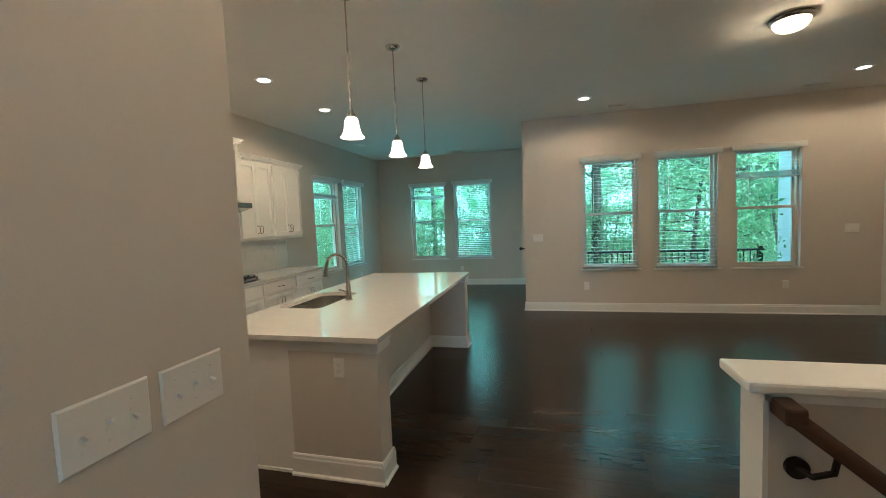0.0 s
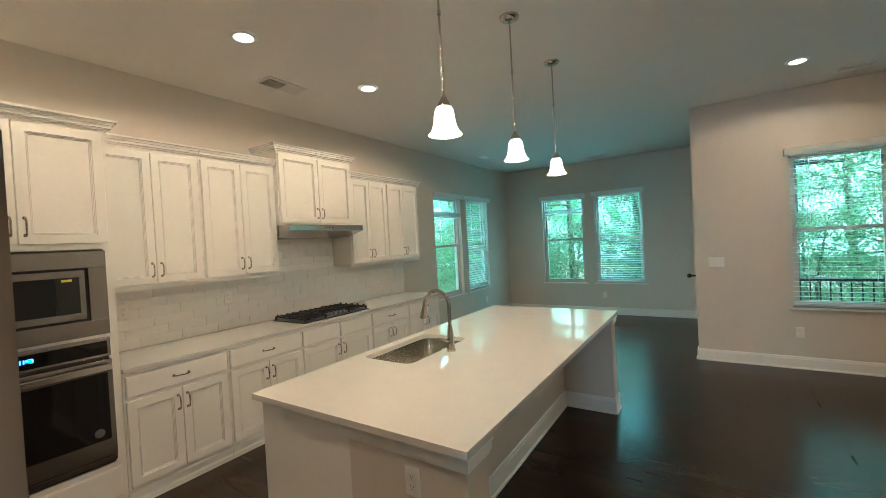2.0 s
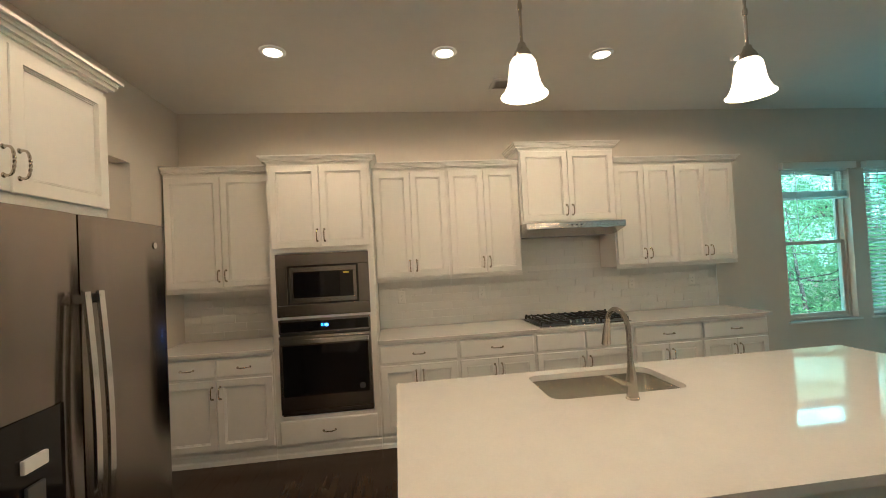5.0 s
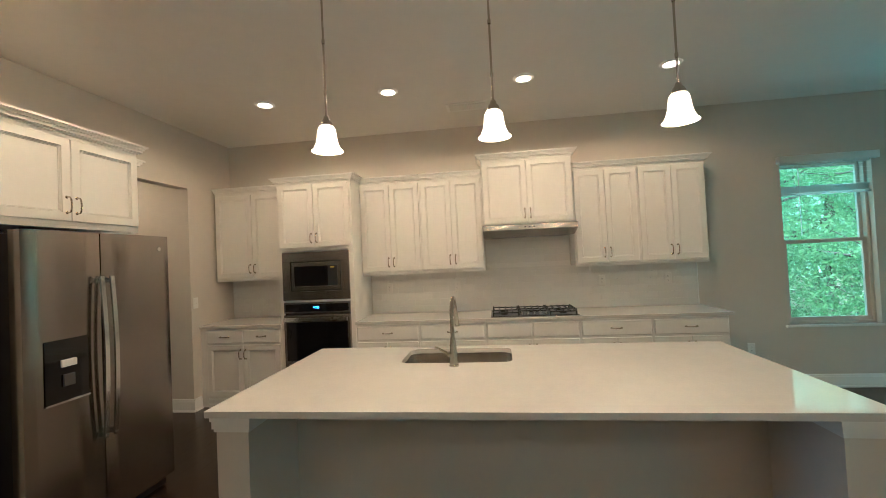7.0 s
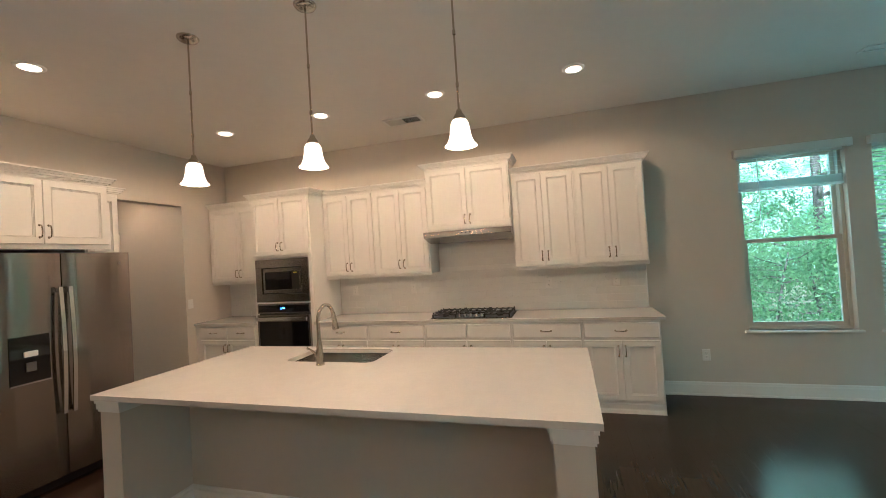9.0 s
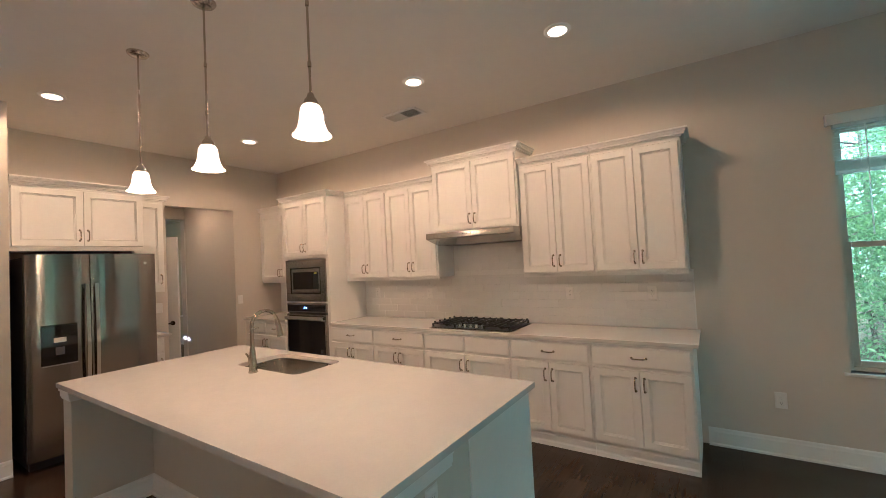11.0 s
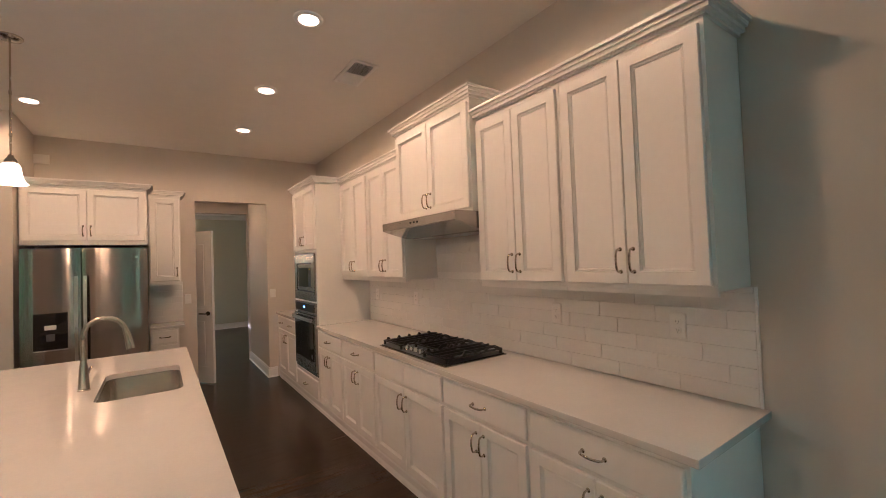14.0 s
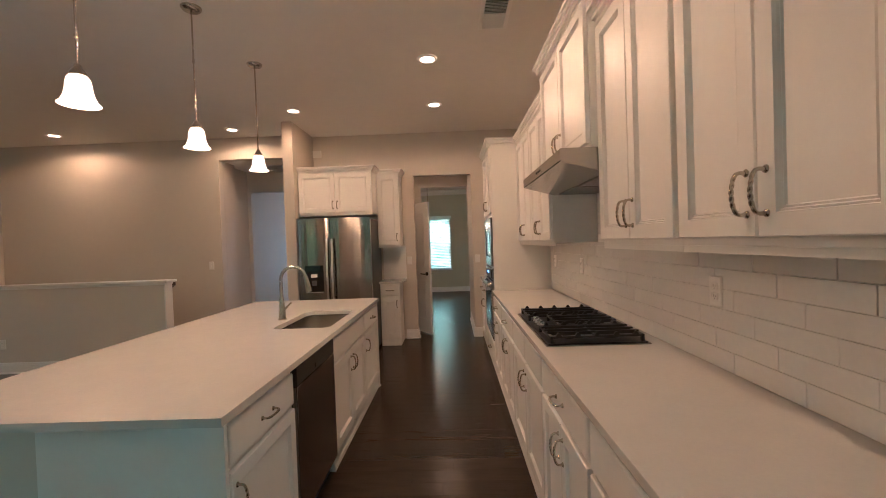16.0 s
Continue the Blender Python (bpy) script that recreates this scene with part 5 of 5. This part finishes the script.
def leaf_cloud(rng, centres, n, size):
    """Many small bent leaves scattered round limb ends."""
    at = np.array([np.array(a) for a, _ in centres])
    wide = np.array([b for _, b in centres])
    pick = rng.integers(len(centres), size=n)
    p = at[pick] + rng.normal(0, 1, (n, 3)) * wide[pick][:, None] * np.array([1, 1, 0.7])
    d = rng.normal(0, 1, (n, 3))
    d /= np.linalg.norm(d, axis=1)[:, None]
    e = np.cross(d, rng.normal(0, 1, (n, 3)))
    e /= np.linalg.norm(e, axis=1)[:, None]
    f = np.cross(d, e)
    s = (size * rng.uniform(0.6, 1.5, n))[:, None]
    vs = np.stack([p - d * s, p + e * s * 0.45 + f * s * 0.12, p + d * s, p - e * s * 0.45 + f * s * 0.12], 1).reshape(-1, 3)
    b = np.arange(n)[:, None] * 4
    fs = np.concatenate([b + np.array([[0, 1, 2]]), b + np.array([[0, 2, 3]])]).tolist()
    return vs.tolist(), fs


def tree(seed, height, spread, leaves, size, low, name="tree", label="tall leafy green tree in the woods"):
    rng = np.random.default_rng(seed)
    r = root(name, pose(0, 0, 0), label, "tree" if name == "tree" else "shrub", "woods")
    bm = bmesh.new()
    pts, rad = [], []
    for k in range(8):
        f = k / 7
        pts.append((0.35 * math.sin(2.2 * f + seed), 0.35 * math.cos(1.7 * f + seed) - 0.35, height * 0.92 * f))
        rad.append(max(0.012 * height * (1 - f) ** 0.8 + 0.012, 0.015))
    tube(bm, pts, rad, 9)
    centres = []
    for k in range(22):
        f = rng.uniform(low, 0.98)
        i = min(int(f * 7), 6)
        g = f * 7 - i
        p = np.array(pts[i]) * (1 - g) + np.array(pts[i + 1]) * g
        a = rng.uniform(0, math.tau)
        ln = spread * (0.45 + 0.55 * math.sin(math.pi * min(1, (f - low) / (1 - low) * 0.8 + 0.15))) * rng.uniform(0.6, 1.15)
        q = p + np.array([math.cos(a) * ln, math.sin(a) * ln, ln * rng.uniform(0.05, 0.55)])
        m = (p + q) / 2 + np.array([0, 0, -0.08 * ln])
        tube(bm, [tuple(p), tuple(m), tuple(q)], [max(rad[i] * 0.42, 0.012), max(rad[i] * 0.28, 0.010), 0.006], 6)
        centres += [(q, spread * 0.20), ((m + q) / 2, spread * 0.18), (m, spread * 0.14)]
    part("trunk", bm, BARK, r, smooth=True)
    vs, fs = leaf_cloud(rng, centres, leaves, size)
    me = bpy.data.meshes.new("crown")
    me.from_pydata([tuple(v) for v in vs], [], fs)
    me.materials.append(LEAF)
    ob = new("crown", me)
    ob.parent = r
    return r


rng0 = np.random.default_rng(7)
kinds = [tree(1, 15, 3.2, 11500, 0.056, 0.22), tree(2, 12, 2.8, 11500, 0.054, 0.15), tree(3, 17, 3.6, 12000, 0.060, 0.35)]
shrubs = [tree(4, 4.6, 1.7, 7000, 0.042, 0.06, "shrub", "leafy green understory shrub in the woods"),
          tree(5, 6.5, 2.1, 7500, 0.048, 0.06, "shrub", "leafy green understory sapling in the woods")]


def spot(k, n, near, far, a0, a1):
    a = radians(a0 + (a1 - a0) * ((k * 0.618034) % 1))
    d = near + (far - near) * (k + 0.5) / n
    return -1.0 + d * math.cos(a), 7.0 + d * math.sin(a)


def plant(models, n, near, far, a0, a1, lo, hi):
    for k in range(n):
        x, y = spot(k, n, near, far, a0, a1)
        if -5.2 < x < 9.0 and -7 < y < 12.2:
            continue
        m = pose(x, y, -3.0, 0, 0, rng0.uniform(0, 360)) @ Matrix.Scale(rng0.uniform(lo, hi), 4)
        src = models[k % len(models)]
        c = copy_thing(src, m)
        c.scale = m.to_scale()


plant(kinds, 40, 9.5, 36, 38, 205, 0.8, 1.15)
plant(shrubs, 42, 8.0, 24, 40, 205, 0.8, 1.3)
plant(kinds, 8, 16, 30, 215, 320, 0.9, 1.2)
for s_, (x, y) in zip(kinds + shrubs, ((-14, 30), (-24, 22), (12, 36), (-9.5, 10.5), (-6.5, 15.0))):
    s_.matrix_basis = pose(x, y, -3.0, 0, 0, 40)
# self-lit ring in place of far sunlit woods
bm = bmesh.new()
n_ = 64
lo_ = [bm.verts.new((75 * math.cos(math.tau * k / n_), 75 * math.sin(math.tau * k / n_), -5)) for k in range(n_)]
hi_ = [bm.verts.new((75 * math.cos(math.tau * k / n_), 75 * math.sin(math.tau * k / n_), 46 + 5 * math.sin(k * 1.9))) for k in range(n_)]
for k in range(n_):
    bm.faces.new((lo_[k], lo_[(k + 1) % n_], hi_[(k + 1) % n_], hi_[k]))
structure("backdrop", bm, FAR, "glowing backdrop ring painted as distant sunlit green woods", "backdrop")

# ---- pieces: backsplash tiles, floor planks ----
splash = structure("backsplash", boxes((W + 0.0005, 3.014, 0.904, W + 0.004, 6.665, 1.389), (W + 0.0005, 4.395, 1.389, W + 0.004, 5.342, 1.72),
                                       (W + 0.0005, S + 0.002, 0.904, W + 0.004, 2.167, 1.389)), GROUT, "glossy white subway tile backsplash", "backsplash")
structure("trim_splash_edge", boxes((W + 0.0005, 6.6655, 0.904, W + 0.0115, 6.674, 1.389)), TRIM, "white edge strip of the backsplash", "trim")
TILES = {}


def tile(y0, y1, z0, z1, parent, flip=False):
    w, h = round(y1 - y0, 4), round(z1 - z0, 4)
    if (w, h) not in TILES:
        bm = bmesh.new()
        rings(bm, w, h, [(0, 0), (0, -0.0030), (0.0010, -0.0042)])
        TILES[w, h] = mesh_of("tile", bm, TILE)
    ob = part_of("tile", TILES[w, h], parent, pose(W + 0.0041, y0, z0, 0.25 * math.sin(y0 * 31 + z0 * 57), 0, 90 + 0.25 * math.sin(y0 * 17 + z0 * 91)))
    return ob


def tile_field(lo, hi, z0, z1, parent, right, pitch=0.302, row=0.0765, g=0.0022):
    z, k = z0, int(round((z0 - 0.906) / row))
    while z < z1 - 0.012:
        top_z = min(z + row - g, z1)
        y = right - (k % 3) * pitch / 3 - math.ceil((right - lo) / pitch + 1) * pitch
        while y < hi:
            a, b = max(y, lo), min(y + pitch - g, hi)
            if b - a > 0.012:
                tile(a, b, z, top_z, parent)
            y += pitch
        z += row
        k += 1


tile_field(3.016, 6.664, 0.906, 1.388, splash, 6.664)
tile_field(4.396, 5.341, 0.906 + 7 * 0.0765, 1.72, splash, 6.664)
tile_field(S + 0.003, 2.166, 0.906, 1.388, splash, 2.166)

# narrow tiled strip between the cabinets beside the fridge
nook_splash = structure("backsplash", boxes((-1.953, S + 0.0005, 0.904, -1.617, S + 0.004, 1.394)), GROUT, "white tile strip beside the fridge", "backsplash")
for k in range(7):
    z0 = 0.906 + 0.0765 * k
    z1 = min(z0 + 0.0743, 1.393)
    cut = (-1.952, -1.952 + 0.115 + 0.1 * (k % 3), -1.618)
    for x0, x1 in zip(cut, cut[1:]):
        me = mesh_of("tile", rings(bmesh.new(), round(x1 - x0 - 0.0022, 4), round(z1 - z0, 4), [(0, 0), (0, -0.0030), (0.0010, -0.0042)]), TILE)
        part_of("tile", me, nook_splash, pose(x1, S + 0.0041, z0, 0, 0, 180))

# planks run across the room; near ones are pieces, the rest one mesh
PLANKS = {}
floor_ob = bpy.data.objects["floor"]
rngp = np.random.default_rng(3)
far_rows = []


def plank_mesh(length, width):
    if (length, width) not in PLANKS:
        bm = bmesh.new()
        r_ = [(0, -0.010), (0, -0.0005), (0.0006, 0.0)]
        loops_ = []
        for inset, z in r_:
            loops_.append([bm.verts.new(p) for p in ((inset, inset, z), (length - inset, inset, z), (length - inset, width - inset, z), (inset, width - inset, z))])
        for a, b in zip(loops_, loops_[1:]):
            for k in range(4):
                bm.faces.new((a[k], a[(k + 1) % 4], b[(k + 1) % 4], b[k]))
        bm.faces.new(loops_[-1])
        PLANKS[length, width] = mesh_of("plank", bm, WOOD)
    return PLANKS[length, width]


ZONES = [(W, 0.86, -0.34, N), (0.86, 5.74, 2.42, NL), (-4.2, 2.1, -4.4, -0.34)]
near_count = 0
PW = 0.127
vs_, fs_ = [], []
for x0, x1, y0, y1 in ZONES:
    y = y0
    while y < y1 - 0.005:
        w = min(PW, y1 - y)
        x = x0 - rngp.uniform(0, 0.9)
        while x < x1:
            ln = (0.6, 0.9, 1.2, 1.5)[rngp.integers(4)]
            a, b = max(x, x0), min(x + ln, x1)
            if b - a > 0.03:
                inside = -3.1 < (a + b) / 2 < 1.4 and 1.3 < y < 8.6
                if inside and near_count < 300:
                    near_count += 1
                    part_of("plank", plank_mesh(round(b - a - 0.0004, 4), round(w - 0.0004, 4)), floor_ob, pose(a, y, 0))
                else:
                    i = len(vs_)
                    g = 0.0002
                    t = [(a + g, y + g), (b - g, y + g), (b - g, y + w - g), (a + g, y + w - g)]
                    vs_ += [(p, q, -0.010) for p, q in t] + [(p, q, 0.0) for p, q in t]
                    fs_ += [(i + 4, i + 5, i + 6, i + 7)] + [(i + k, i + (k + 1) % 4, i + 4 + (k + 1) % 4, i + 4 + k) for k in range(4)]
            x += ln
        y += PW
me = bpy.data.meshes.new("plank_field")
me.from_pydata(vs_, [], fs_)
me.materials.append(WOOD)
field = new("plank_field", me)
field.parent = floor_ob
tagged(field, kind="stuff")
